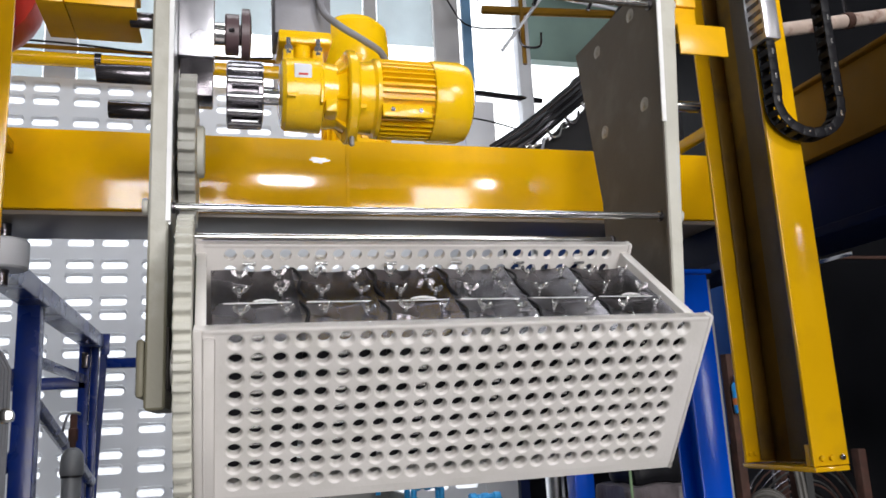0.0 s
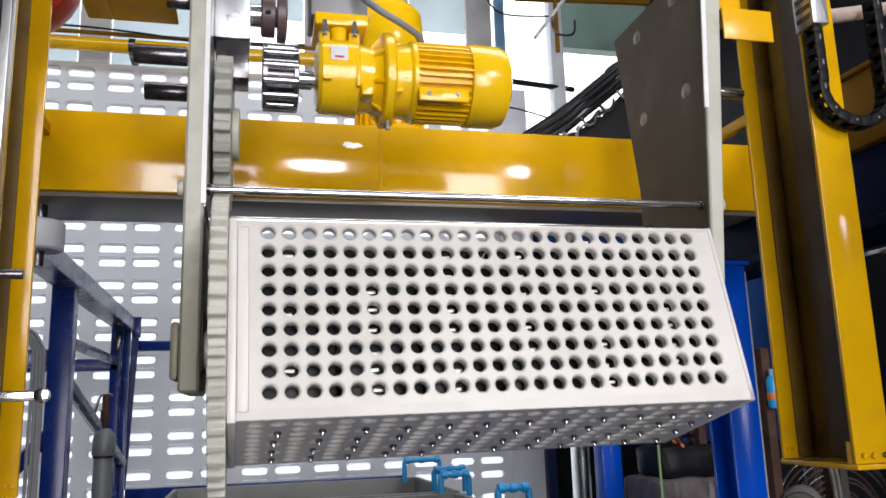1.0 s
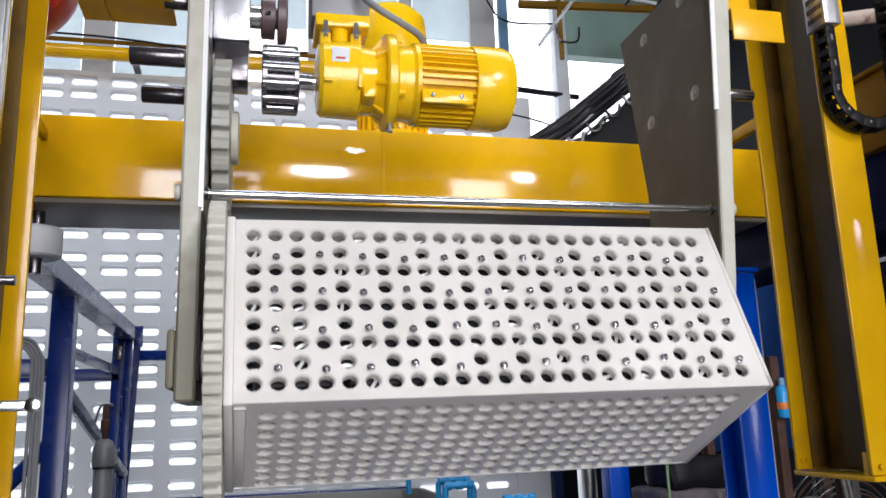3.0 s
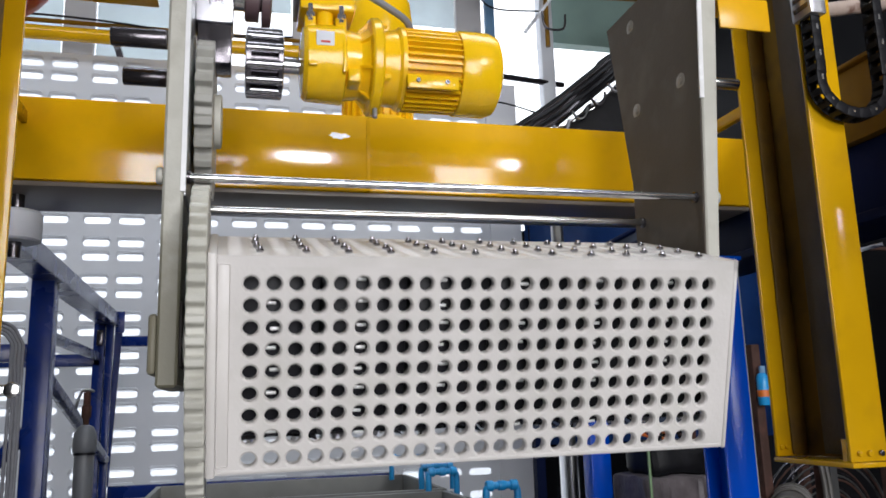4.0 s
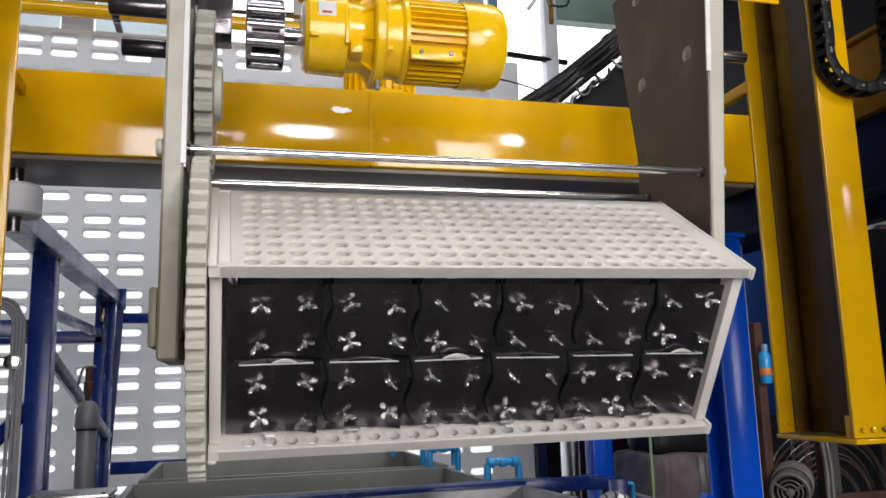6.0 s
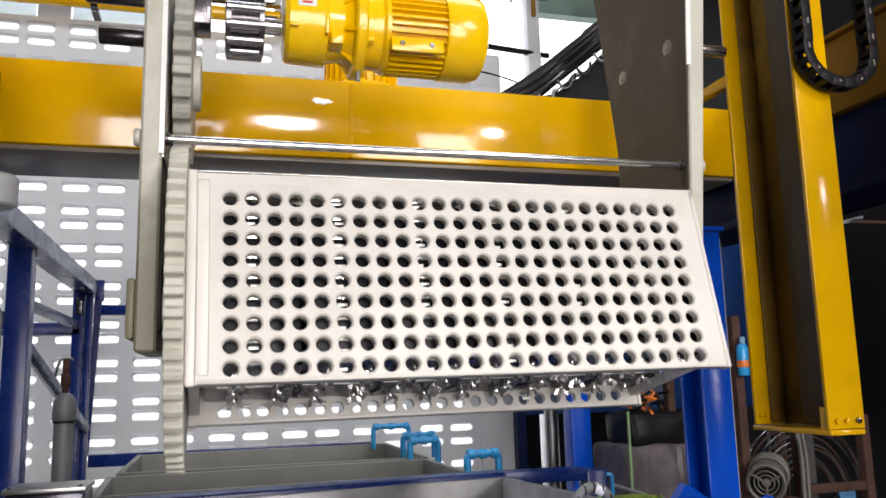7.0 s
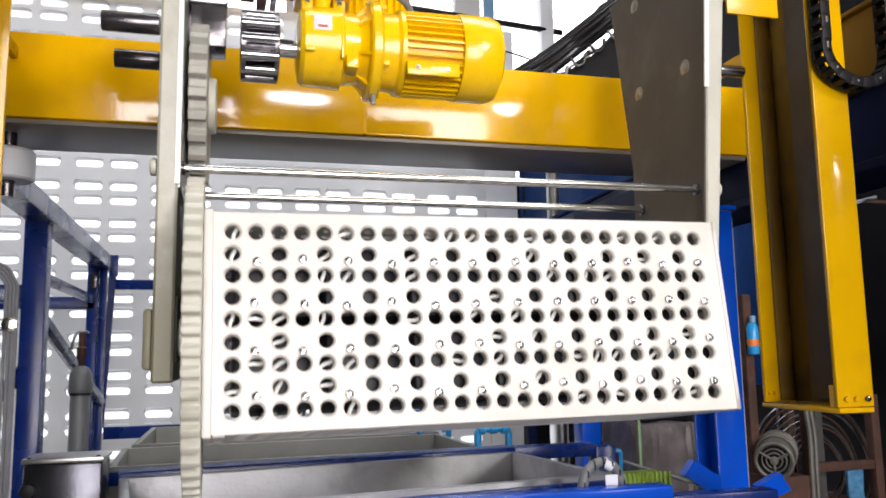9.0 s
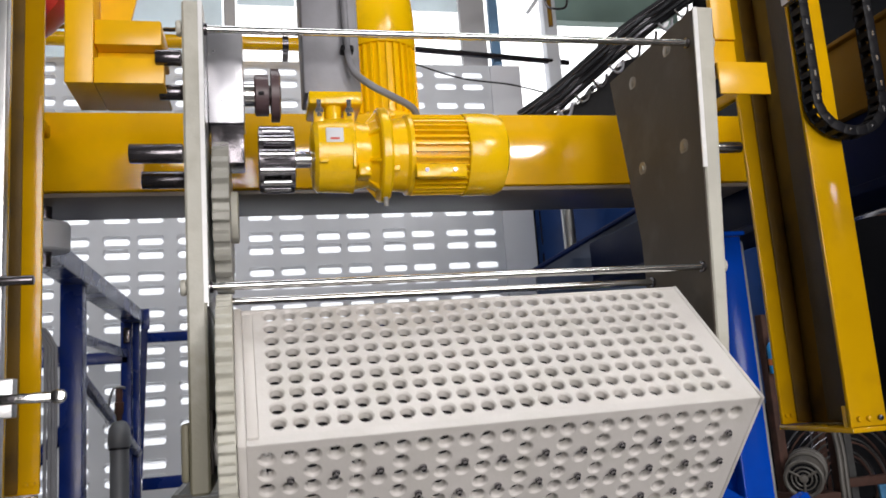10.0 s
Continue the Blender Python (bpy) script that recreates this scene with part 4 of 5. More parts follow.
for i in range(9):
    x = 1.72 + 0.02 * i
    pts = [(x + rng.uniform(-0.03, 0.03), 3.02 + rng.uniform(0, 0.1), 1.25 + 0.018 * j + rng.uniform(-0.01, 0.01)) for j in range(6)]
    part("cable", tube(pts, 0.006, 6, steps=3), (ORANGE, BLACK, RUST, BLACK, ORANGE)[i % 5], oc)
lime = thing("lime_crate", (1.28, 2.28, 0.0), "lime green ribbed plastic crate beside the tanks", "crate")
part("body", box(1.165, 1.375, 2.24, 2.34, 0.0, 1.052, 0.008), GREEN, lime)
for i in range(14):
    part("rib", box(1.168 + 0.0148 * i, 1.175 + 0.0148 * i, 2.232, 2.2395, 0.0, 1.06, 0.001), GREEN, lime)
hs = thing("hose_loop", (0.90, 1.725, 0.0), "dark rubber hose arched over the tank corner", "hose")
part("hose", tube([(0.848, 1.725, 1.00), (0.850, 1.725, 1.105), (0.864, 1.725, 1.150), (0.900, 1.725, 1.169), (0.934, 1.725, 1.152), (0.949, 1.725, 1.105), (0.951, 1.725, 1.00)], 0.0118, 12), PANEL_DARK, hs)
for i in range(7):
    a = math.pi * (i + 0.5) / 7
    part("rib", rod((0.900 - 0.050 * math.cos(a) - 0.002, 1.725, 1.108 + 0.060 * math.sin(a)), (0.900 - 0.050 * math.cos(a) + 0.002, 1.725, 1.108 + 0.060 * math.sin(a)), 0.0132, 12), BLACK, hs)
part("label", rod((0.905, 1.725, 1.1685), (0.924, 1.725, 1.159), 0.0128, 14), WHITE, hs, "white paper sleeve")
part("tag", box(0.902, 0.932, 1.7115, 1.7135, 1.118, 1.142), WHITE, hs, "white paper tag")
part("foot", box(0.835, 0.965, 1.7085, 1.741, 0.0, 1.005, 0.004), BLUE, hs)
cl = box(2.30, 2.37, 2.585, 2.60, 0.84, 0.966, 0.004)
bmesh.ops.subdivide_edges(cl, edges=cl.edges, cuts=4, use_grid_fill=True)
for v in cl.verts:
    v.co += 0.008 * noise.noise_vector(v.co * 26)
single("cloth", soft(cl), CLOTH, "faded blue cloth hung on the rusty rack shelf", "cloth")
part("front_rail", rod((1.594, 2.985, 0.987), (1.688, 2.6, 0.949), 0.007, 10), STEEL_DULL, sk, "thin pale metal rail")
tpv = thing("tap", (1.39, 2.6, 0.0), "small blue plastic tap on a riser", "tap")
part("riser", rod((1.391, 2.6, 0.0), (1.391, 2.6, 1.075), 0.0065, 12), BLUE_PIPE, tpv)
part("spout", tube([(1.391, 2.6, 1.070), (1.386, 2.6, 1.079), (1.362, 2.6, 1.080), (1.354, 2.6, 1.072), (1.353, 2.6, 1.052)], 0.0065, 10), BLUE_PIPE, tpv)
sb = thing("spray_can", (1.93, 2.585, 1.40), "pale blue spray can hung on the rack post", "can")
part("can", turned([(1.40, 0.018), (1.405, 0.021), (1.50, 0.021), (1.515, 0.012)], "z", (1.93, 2.578), 18), BLUE_PIPE, sb)
part("cap", rod((1.93, 2.573, 1.515), (1.93, 2.573, 1.54), 0.011, 14), BLUE_FADED, sb)
part("band", turned([(1.43, 0.0215), (1.432, 0.022), (1.452, 0.022), (1.454, 0.0215)], "z", (1.93, 2.578), 18), ORANGE, sb)
cbn = thing("control_cabinet", (2.95, 2.0, 0.0), "dark grey steel control cabinet against the wall", "cabinet")
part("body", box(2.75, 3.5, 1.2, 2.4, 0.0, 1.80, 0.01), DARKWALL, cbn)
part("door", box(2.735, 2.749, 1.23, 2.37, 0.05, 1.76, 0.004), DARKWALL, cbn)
dk = thing("wall_pipe", (2.9, 2.6, 2.0), "dull grey-green pipe on brackets along the side wall", "pipe")
part("run", rod((2.75, 3.10, 2.206), (2.75, 1.2, 2.206), 0.022, 20), PIPE_GREEN, dk)
part("lower_run", rod((2.74, 3.10, 2.150), (2.74, 1.2, 2.150), 0.010, 12), STEEL_DARK, dk)
for y in (1.5, 2.2, 2.66, 2.9):
    part("bracket", box(2.735, 3.6, y, y + 0.02, 2.165, 2.181, 0.002), RUST, dk)
part("label_strip", box(2.738, 2.7435, 2.79, 3.02, 2.044, 2.062, 0.001), STAVE, dk, "short bright metal strip")
part("strip_hook", box(2.744, 3.6, 2.88, 2.90, 2.046, 2.060, 0.001), RUST, dk)
red = single("pulley", turned([(1.62, 0.10), (1.62, 0.14), (1.66, 0.15), (1.70, 0.14), (1.70, 0.10)], "y", (-0.43, 2.36)), RED, "red painted pulley beside the mast", "pulley")


# ---- the barrel carriage ----
CARRIAGE = Vector((0.465, 1.42, 1.45))
carriage = thing("barrel_carriage", CARRIAGE, "plating barrel carriage with grey plastic hangers and yellow gearmotor", "barrel carriage")
PLATE = [(1.355, 1.470), (1.305, 1.600), (1.300, 1.660), (1.300, 2.340), (1.716, 2.340), (1.586, 1.900), (1.560, 1.640), (1.51, 1.47)]


def leaning(outline, inner, outer, bev=0.0):
    """A plate whose two faces run outwards as they rise; inner and outer are the places at the lower rod and their slopes."""
    own = bmesh.new()
    lo = [own.verts.new((inner[0] + inner[1] * (z - 1.8), y, z)) for y, z in outline]
    hi = [own.verts.new((outer[0] + outer[1] * (z - 1.8), y, z)) for y, z in outline]
    own.faces.new(lo)
    own.faces.new(hi)
    for i in range(len(outline)):
        j = (i + 1) % len(outline)
        own.faces.new((lo[i], lo[j], hi[j], hi[i]))
    bmesh.ops.recalc_face_normals(own, faces=own.faces)
    if bev:
        bevel(own, own.verts[:], bev, 1)
    return own


LEFT_PLATE = [(1.300, 1.468), (1.300, 2.315), (1.640, 2.315), (1.571, 1.900), (1.575, 1.640), (1.535, 1.468)]
hl = part("hanger", prism(LEFT_PLATE, "x", -0.036, -0.004, 0.004), HANGER_STAINED, carriage, "grey plastic hanger, olive-stained towards its lower end")
hr = part("hanger", leaning(PLATE, (0.934, 0.066), (0.963, 0.088), 0.003), PLASTIC_OLD, carriage)
LINER = [(1.302, 1.770), (1.302, 2.314), (1.632, 2.314), (1.567, 1.900), (1.57, 1.770)]
part("liner", prism(LINER, "x", -0.0038, 0.0, 0.001), STEEL_DULL, hl, "thin stainless steel liner plate")
part("liner", leaning([(1.302, 1.60), (1.302, 2.338), (1.709, 2.338), (1.581, 1.904), (1.554, 1.657), (1.52, 1.60)], (0.930, 0.066), (0.9335, 0.066), 0.0008), HANGER_DARK, hr, "dark liner plate with bolt heads, shadow in its colour")
for y, z in ((1.370, 2.063), (1.557, 2.069), (1.584, 2.286), (1.416, 2.295)):
    x = 0.930 + 0.066 * (z - 1.8)
    b = rod((x + 0.0005, y, z), (x - 0.0008, y, z), 0.0165, 24, 0.0005)
    rod((x - 0.0005, y, z), (x - 0.0035, y, z), 0.0085, 6, 0.001, bm=b)
    part("bolt", b, GREASE_PLATE, hr, "washer and bolt head")
part("boss", box(-0.050, -0.0365, 1.31, 1.42, 1.488, 1.582, 0.006), STAINED, hl)
part("bearing", box(-0.003, 0.001, 1.30, 1.43, 1.50, 1.60, 0.001), GREASE, hl)
part("edge_highlight", leaning([(1.2975, 2.00), (1.2975, 2.338), (1.3015, 2.338), (1.3015, 2.00)], (0.9285, 0.066), (0.9375, 0.066)), EDGE_HIGHLIGHT, hr, "edge of the liner plate with its highlight painted white")
part("edge_highlight", prism([(1.2975, 1.776), (1.2975, 2.313), (1.3015, 2.313), (1.3015, 1.776)], "x", -0.0085, -0.0005), EDGE_HIGHLIGHT, hl, "edge of the liner plate with its highlight painted white")
# cross rods with end nuts
for y, z in ((1.319, 1.805), (1.526, 1.803), (1.322, 2.270)):
    xa, xb = 0.930 + 0.066 * (z - 1.8), 0.963 + 0.088 * (z - 1.8)
    tie = part("tie_rod", rod((-0.038, y, z), (xb, y, z), 0.0072, 20), STEEL, carriage, "polished steel tie rod")
    for x0, x1 in ((-0.047, -0.037), (xb + 0.001, xb + 0.008)):
        part("nut", rod((x0, y, z), (x1, y, z), 0.014, 20, 0.003), PLASTIC_OLD, tie, "white plastic cap nut")
    for x0, x1 in ((0.0005, 0.006), (xa - 0.0095, xa - 0.005)):
        part("collar", rod((x0, y, z), (x1, y, z), 0.011, 16), STEEL_DARK, tie)
# bearing pins outside the hangers
for x0, x1, y, z, r in ((-0.124, -0.037, 1.304, 2.034, 0.0165), (-0.124, -0.037, 1.456, 2.029, 0.0165), (0.988, 1.060, 1.344, 2.053, 0.0115), (0.988, 1.060, 1.50, 2.053, 0.0115),
                        (-0.080, -0.037, 1.30, 2.205, 0.014), (-0.080, -0.037, 1.36, 2.165, 0.014)):
    part("pin", rod((x0, y, z), (x1, y, z), r, 24, 0.002), STEEL_DARK if x0 < 0 else STEEL, carriage, "machined steel pin")
# yellow lifting brackets
bl = part("lift_bracket", box(-0.226, -0.180, 1.30, 1.44, 2.158, 2.50, 0.003), BRACKET, carriage)
part("lower_flange", box(-0.1795, -0.066, 1.300, 1.307, 2.158, 2.204, 0.002), BRACKET, bl)
part("sole", box(-0.1795, -0.066, 1.3075, 1.44, 2.158, 2.165, 0.002), BRACKET, bl)
part("web", box(-0.1795, -0.068, 1.338, 1.345, 2.1655, 2.229, 0.001), BRACKET, bl)
part("upper_arm", box(-0.1795, -0.070, 1.306, 1.44, 2.230, 2.276, 0.003), BRACKET, bl)
part("rib", prism([(-0.179, 2.29), (-0.13, 2.29), (-0.10, 2.42), (-0.179, 2.42)], "y", 1.36, 1.368), BRACKET, bl)
br = part("lift_bracket", box(1.004, 1.119, 1.300, 1.306, 2.153, 2.222, 0.002), BRACKET, carriage)
part("ledge", box(1.004, 1.115, 1.3065, 1.378, 2.216, 2.222, 0.001), BRACKET, br)
part("back_plate", box(1.012, 1.100, 1.372, 1.378, 2.2225, 2.300, 0.001), BRACKET, br)
part("upright", box(1.050, 1.100, 1.365, 1.380, 2.301, 2.90, 0.002), BRACKET, br)
part("end_rib", prism([(1.307, 2.153), (1.307, 2.215), (1.340, 2.215)], "x", 1.108, 1.114), BRACKET, br)
part("guide_wheel", rod((1.06, 1.411, 2.83), (1.2665, 1.411, 2.83), 0.03, 20, 0.002), GREASE, br)
part("link_plate", box(1.06, 1.075, 1.379, 1.445, 2.25, 2.32, 0.002), BRACKET, br)

# bearing block, sprocket and motor post
bk = part("bearing_block", box(-0.0, 0.066, 1.40, 1.47, 2.122, 2.312, 0.003), ZINC, carriage, "bright zinc-plated bearing block")
part("lower_block", box(0.004, 0.064, 1.405, 1.475, 2.045, 2.121, 0.003), STEEL_DARK, bk, "blackened lower block")
part("shaft", rod((0.066, 1.45, 2.195), (0.085, 1.45, 2.195), 0.022, 20), STEEL, bk)
spk = part("sprocket", turned([(0.085, 0.036), (0.088, 0.040), (0.112, 0.040), (0.113, 0.020), (0.116, 0.020), (0.117, 0.052), (0.132, 0.052), (0.135, 0.040)], "x", (1.45, 2.195), 28), BROWN, carriage, "dark brown plastic clutch wheel")
part("stud", rod((0.094, 1.412, 2.185), (0.102, 1.408, 2.185), 0.004, 8), STEEL_DARK, spk)
post = part("motor_post", box(0.178, 0.288, 1.40, 1.50, 2.182, 2.62, 0.004), POST_ZINC, carriage, "zinc-plated square steel post")
part("cable", tube([(0.262, 1.385, 2.60), (0.262, 1.385, 2.44), (0.262, 1.383, 2.30), (0.268, 1.375, 2.225), (0.30, 1.36, 2.185), (0.345, 1.37, 2.165), (0.385, 1.39, 2.150), (0.40, 1.41, 2.13)], 0.007, 10), GREY_CABLE, post, "grey flexible motor cable")
for z in (2.26, 2.40):
    part("cable_clip", box(0.250, 0.275, 1.376, 1.400, z, z + 0.012, 0.002), BLACK, post)

# gearmotor, axis along the barrel
AX, AZ = 1.42, 2.063
gm = part("gearmotor", turned([(0.186, 0.040), (0.190, 0.064), (0.198, 0.071), (0.250, 0.073), (0.268, 0.074), (0.271, 0.066), (0.30, 0.062), (0.318, 0.072)], "x", (AX, AZ), 40), YELLOW_CAST, carriage, "yellow gearmotor with finned housing")
gm.scale.x, gm.location.x = 0.953, gm.location.x - 0.0131
part("foot", box(0.184, 0.290, 1.375, 1.48, 2.152, 2.178, 0.004), YELLOW_CAST, gm)
part("neck", rod((0.233, 1.40, 2.09), (0.233, 1.40, 2.155), 0.017, 20), YELLOW_CAST, gm)
for x in (0.203, 0.262):
    part("lug", box(x - 0.011, x + 0.011, 1.375, 1.40, 2.105, 2.14, 0.004), YELLOW_CAST, gm)
    part("bolt", rod((x, 1.372, 2.125), (x, 1.372, 2.158), 0.005, 6), WING, gm)
    part("nut", rod((x, 1.372, 2.132), (x, 1.372, 2.141), 0.009, 6), WING, gm)
part("nameplate", box(0.212, 0.246, 1.3475, 1.351, 2.068, 2.096, 0.001), PANEL, gm, "small pale type plate with a red mark")
part("plate_mark", box(0.220, 0.238, 1.3465, 1.3472, 2.073, 2.077), RED, gm)
part("housing_step", box(0.272, 0.296, 1.350, 1.40, 2.005, 2.030, 0.003), YELLOW_CAST, gm)
part("housing_rib", box(0.198, 0.214, 1.3465, 1.36, 2.030, 2.036, 0.001), YELLOW_CAST, gm)
part("housing_rib", box(0.262, 0.268, 1.3455, 1.36, 2.02, 2.08, 0.001), YELLOW_CAST, gm)
part("flange", turned([(0.316, 0.074), (0.318, 0.088), (0.322, 0.092), (0.336, 0.092), (0.341, 0.087), (0.342, 0.076)], "x", (AX, AZ), 48), YELLOW_CAST, gm)
for i in range(8):
    a = math.tau * (i + 0.5) / 8
    web = prism([(0.292, 0.058), (0.317, 0.058), (0.317, 0.084)], "y", -0.003, 0.003)
    w = part("web", web, YELLOW_CAST, gm, "", (0, 0, 0))
    w.location = Vector((0, AX, AZ)) - ORIGIN[gm]
    w.rotation_euler = (a, 0, 0)
for i in range(4):
    a = math.tau * i / 4 + 0.6
    part("flange_bolt", rod((0.341, AX + 0.081 * math.cos(a), AZ + 0.081 * math.sin(a)), (0.352, AX + 0.081 * math.cos(a), AZ + 0.081 * math.sin(a)), 0.007, 6), YELLOW_CAST, gm)
part("end_shield", turned([(0.342, 0.070), (0.372, 0.073), (0.378, 0.079), (0.386, 0.079), (0.388, 0.066)], "x", (AX, AZ), 40), YELLOW_CAST, gm)
part("stator", rod((0.386, AX, AZ), (0.498, AX, AZ), 0.068, 36), YELLOW_CAST, gm)
fin0 = None
for i in range(36):
    a = math.tau * i / 36
    if fin0 is None:
        fin0 = part("fin", box(0.388, 0.496, 0.064, 0.0795, -0.0014, 0.0014), YELLOW_CAST, gm, "", (0, 0, 0))
        o = fin0
    else:
        o = new("fin", fin0.data)
        o.parent = gm
    o.location, o.rotation_euler = Vector((0, AX, AZ)) - ORIGIN[gm], (a, 0, 0)
tb = part("terminal_strip", box(0.384, 0.486, 1.342, 1.352, 1.998, 2.024, 0.003), YELLOW_CAST, gm)
tb.rotation_euler = (0, 0, 0)
for x in (0.405, 0.462):
    part("strip_screw", rod((x, 1.3425, 2.012), (x, 1.340, 2.012), 0.0045, 12), STEEL_DARK, gm)
part("fan_cowl", turned([(0.497, 0.081), (0.500, 0.0825), (0.560, 0.0825), (0.577, 0.076), (0.586, 0.058), (0.588, 0.03)], "x", (AX, AZ), 40), YELLOW_CAST, gm)
part("drip_stub", rod((0.330, AX - 0.02, AZ - 0.106), (0.330, AX - 0.02, AZ - 0.0885), 0.005, 10), STEEL_DULL, gm)
part("side_stub", rod((0.588, AX, AZ - 0.01), (0.596, AX, AZ - 0.01), 0.012, 12), STEEL_DARK, gm)

# lantern pinion on the motor shaft
PIN = (0.122, AX, AZ - 0.007)
pinion = part("pinion", turned([(0.088, 0.052), (0.090, 0.062), (0.098, 0.062), (0.0985, 0.044), (0.146, 0.044), (0.1465, 0.062), (0.154, 0.062), (0.156, 0.052)], "x", (PIN[1], PIN[2]), 36), STEEL_DARK, carriage, "bright steel lantern pinion with round staves", origin=PIN)
for i in range(12):
    a = math.tau * i / 12
    part("stave", rod((0.091, PIN[1] + 0.055 * math.cos(a), PIN[2] + 0.055 * math.sin(a)), (0.153, PIN[1] + 0.055 * math.cos(a), PIN[2] + 0.055 * math.sin(a)), 0.0098, 14), STAVE, pinion)
part("shaft", rod((0.150, PIN[1], PIN[2]), (0.188, PIN[1], PIN[2]), 0.016, 20), STEEL, pinion)
part("key", box(0.158, 0.180, PIN[1] - 0.004, PIN[1] + 0.004, PIN[2] + 0.013, PIN[2] + 0.019), STEEL_DARK, pinion)

# idler gear
IDL = (0.020, 1.475, 1.958)
ig = [(IDL[1] + u, IDL[2] + v) for u, v in gear_outline(24, 0.147, 0.132, 0.55)]
idler = part("idler_gear", prism(ig, "x", 0.006, 0.036, 0.0015), IDLER, carriage, "worn grey plastic idler gear", origin=IDL)
part("hub", turned([(0.036, 0.050), (0.047, 0.050), (0.049, 0.046), (0.049, 0.02)], "x", (IDL[1], IDL[2])), PLASTIC_OLD, idler)

# barrel
YC, ZC, S = 1.3593, 1.5456, 0.1611
PIT, TH = 0.0326, 0.016
XL, XR = 0.040, 0.8965
barrel = part("barrel", prism([(YC + 0.03 * math.cos(math.tau * i / 20), ZC + 0.03 * math.sin(math.tau * i / 20)) for i in range(20)], "x", -0.03, 0.01), PLASTIC, carriage, "square perforated grey plastic plating barrel, one side open", origin=(0, YC, ZC))
gout = [(YC + u, ZC + v) for u, v in gear_outline(56, 0.256, 0.243, 0.55)]
bg = part("barrel_gear", prism(gout, "x", 0.012, 0.038, 0.0015), PLASTIC_OLD, barrel, "thick grey plastic gear ring")
cols = [0.0993 + 0.0325 * i for i in range(24)]
cols_b = [0.0793 + 0.0337 * i for i in range(24)]
rows_b = [0.0328 * (j - 4) for j in range(9)]
rows = [PIT * (j - 4) for j in range(9)]
NEAR_RIM = 0.0101  # the rows of the two side panels sit nearer to the open side


def side_panel(k, open_at, label):
    """Side k of the barrel: 0 A, 1 B, 2 C, counted down from the open side when it faces up."""
    cx, ry = (cols_b, rows_b) if k == 1 else (cols, [r + NEAR_RIM * (1 - k) for r in rows])
    sh = pierced(cx, ry, 0.0111, 0.0111, XL, XR, -S, S, TH, open_at, seg=16, chamfer=0.0029)
    p = part("side_panel", sh, PLASTIC, barrel, label, (0, 0, 0))
    # sheet's x stays, its y runs up the face and its z points outwards
    p.location = (0, 0, 0)
    p.matrix_basis = Matrix.Rotation(radians(90 * k), 4, "X") @ pose(0, -S, 0, 90, 0, 0)
    return p


side_panel(0, lambda i, j: True, "grey perforated panel with nine rows of holes")
pb = side_panel(1, lambda i, j: not (j % 2 and i % 2), "grey panel with holes and screw ends between")
side_panel(2, lambda i, j: True, "grey perforated panel with nine rows of holes")


def rotated_box(k, x0, x1, u0, u1, d0, d1, name, material, label="", bev=0.003):
    """A box on side k: u up the face from its middle, d outwards from its outer skin."""
    b = box(x0, x1, -S - d1, -S - d0, u0, u1, bev)
    p = part(name, b, material, barrel, label, (0, 0, 0))
    p.location = (0, 0, 0)
    p.matrix_basis = Matrix.Rotation(radians(90 * k), 4, "X")
    return p


# end plates, corner strips and rims
part("end_plate", box(XR - 0.020, XR - 0.001, YC - S + TH + 0.001, YC + S - 0.001, ZC - S + TH + 0.001, ZC + S - TH - 0.001, 0.002), PLASTIC, barrel)
part("end_plate", box(0.041, 0.058, YC - S + TH + 0.001, YC + S - 0.001, ZC - S + TH + 0.001, ZC + S - TH - 0.001, 0.002), PLASTIC, barrel)
for k in range(3):
    rotated_box(k, 0.0385, 0.052, -S - 0.003, S + 0.003, 0.0, 0.004, "end_strip", PLASTIC)
    rotated_box(k, XR - 0.004, XR + 0.004, -S - 0.002, S + 0.002, -0.02, 0.002, "end_strip", PLASTIC)
    if k != 1:
        rotated_box(k, 0.0525, 0.070, -S + 0.012, S - 0.012, 0.0, 0.0014, "weld_strip", PLASTIC)
for k, u in ((0, S), (2, -S)):
    s = 1 if u > 0 else -1
    rotated_box(k, 0.053, XR - 0.005, min(u, u - s * 0.007), max(u, u - s * 0.007), -0.0175, 0.0012, "rim", PLASTIC, "", 0.002)
# polished plates near the open side, held by wing nuts on long studs
B1 = Matrix.Rotation(radians(90), 4, "X")
DEEP = S - 0.037
LOAD = 0.016  # the plates and their wing nuts hang to one side of the middle
screw = rod((0, 0.004, 0), (0, -0.0095, 0), 0.0038, 10, 0.001)
rod((0, 0.0, 0), (0, -0.0045, 0), 0.0066, 6, 0.0006, bm=screw)
stud = rod((0, -S + TH + 0.004, 0), (0, DEEP + 0.012, 0), 0.0028, 8)
wing = turned([(0.0, 0.0062), (0.005, 0.0058), (0.009, 0.0045), (0.0095, 0.002)], "y", (0, 0), 12)
for s in (-1, 1):
    prism([(s * 0.004, 0.003), (s * 0.007, 0.012), (s * 0.010, 0.021), (s * 0.015, 0.024), (s * 0.020, 0.021), (s * 0.019, 0.012), (s * 0.011, 0.004)], "z", -0.0022, 0.0022, 0.0006, bm=wing)
firsts = {}
rng = random.Random(11)


def placed(name, bm, material, label, m):
    if name not in firsts:
        firsts[name] = ob = part(name, bm, material, barrel, label, (0, 0, 0))
    else:
        ob = new(name, firsts[name].data)
        ob.parent = barrel
        ob["label"] = label
    ob.matrix_basis = B1 @ m


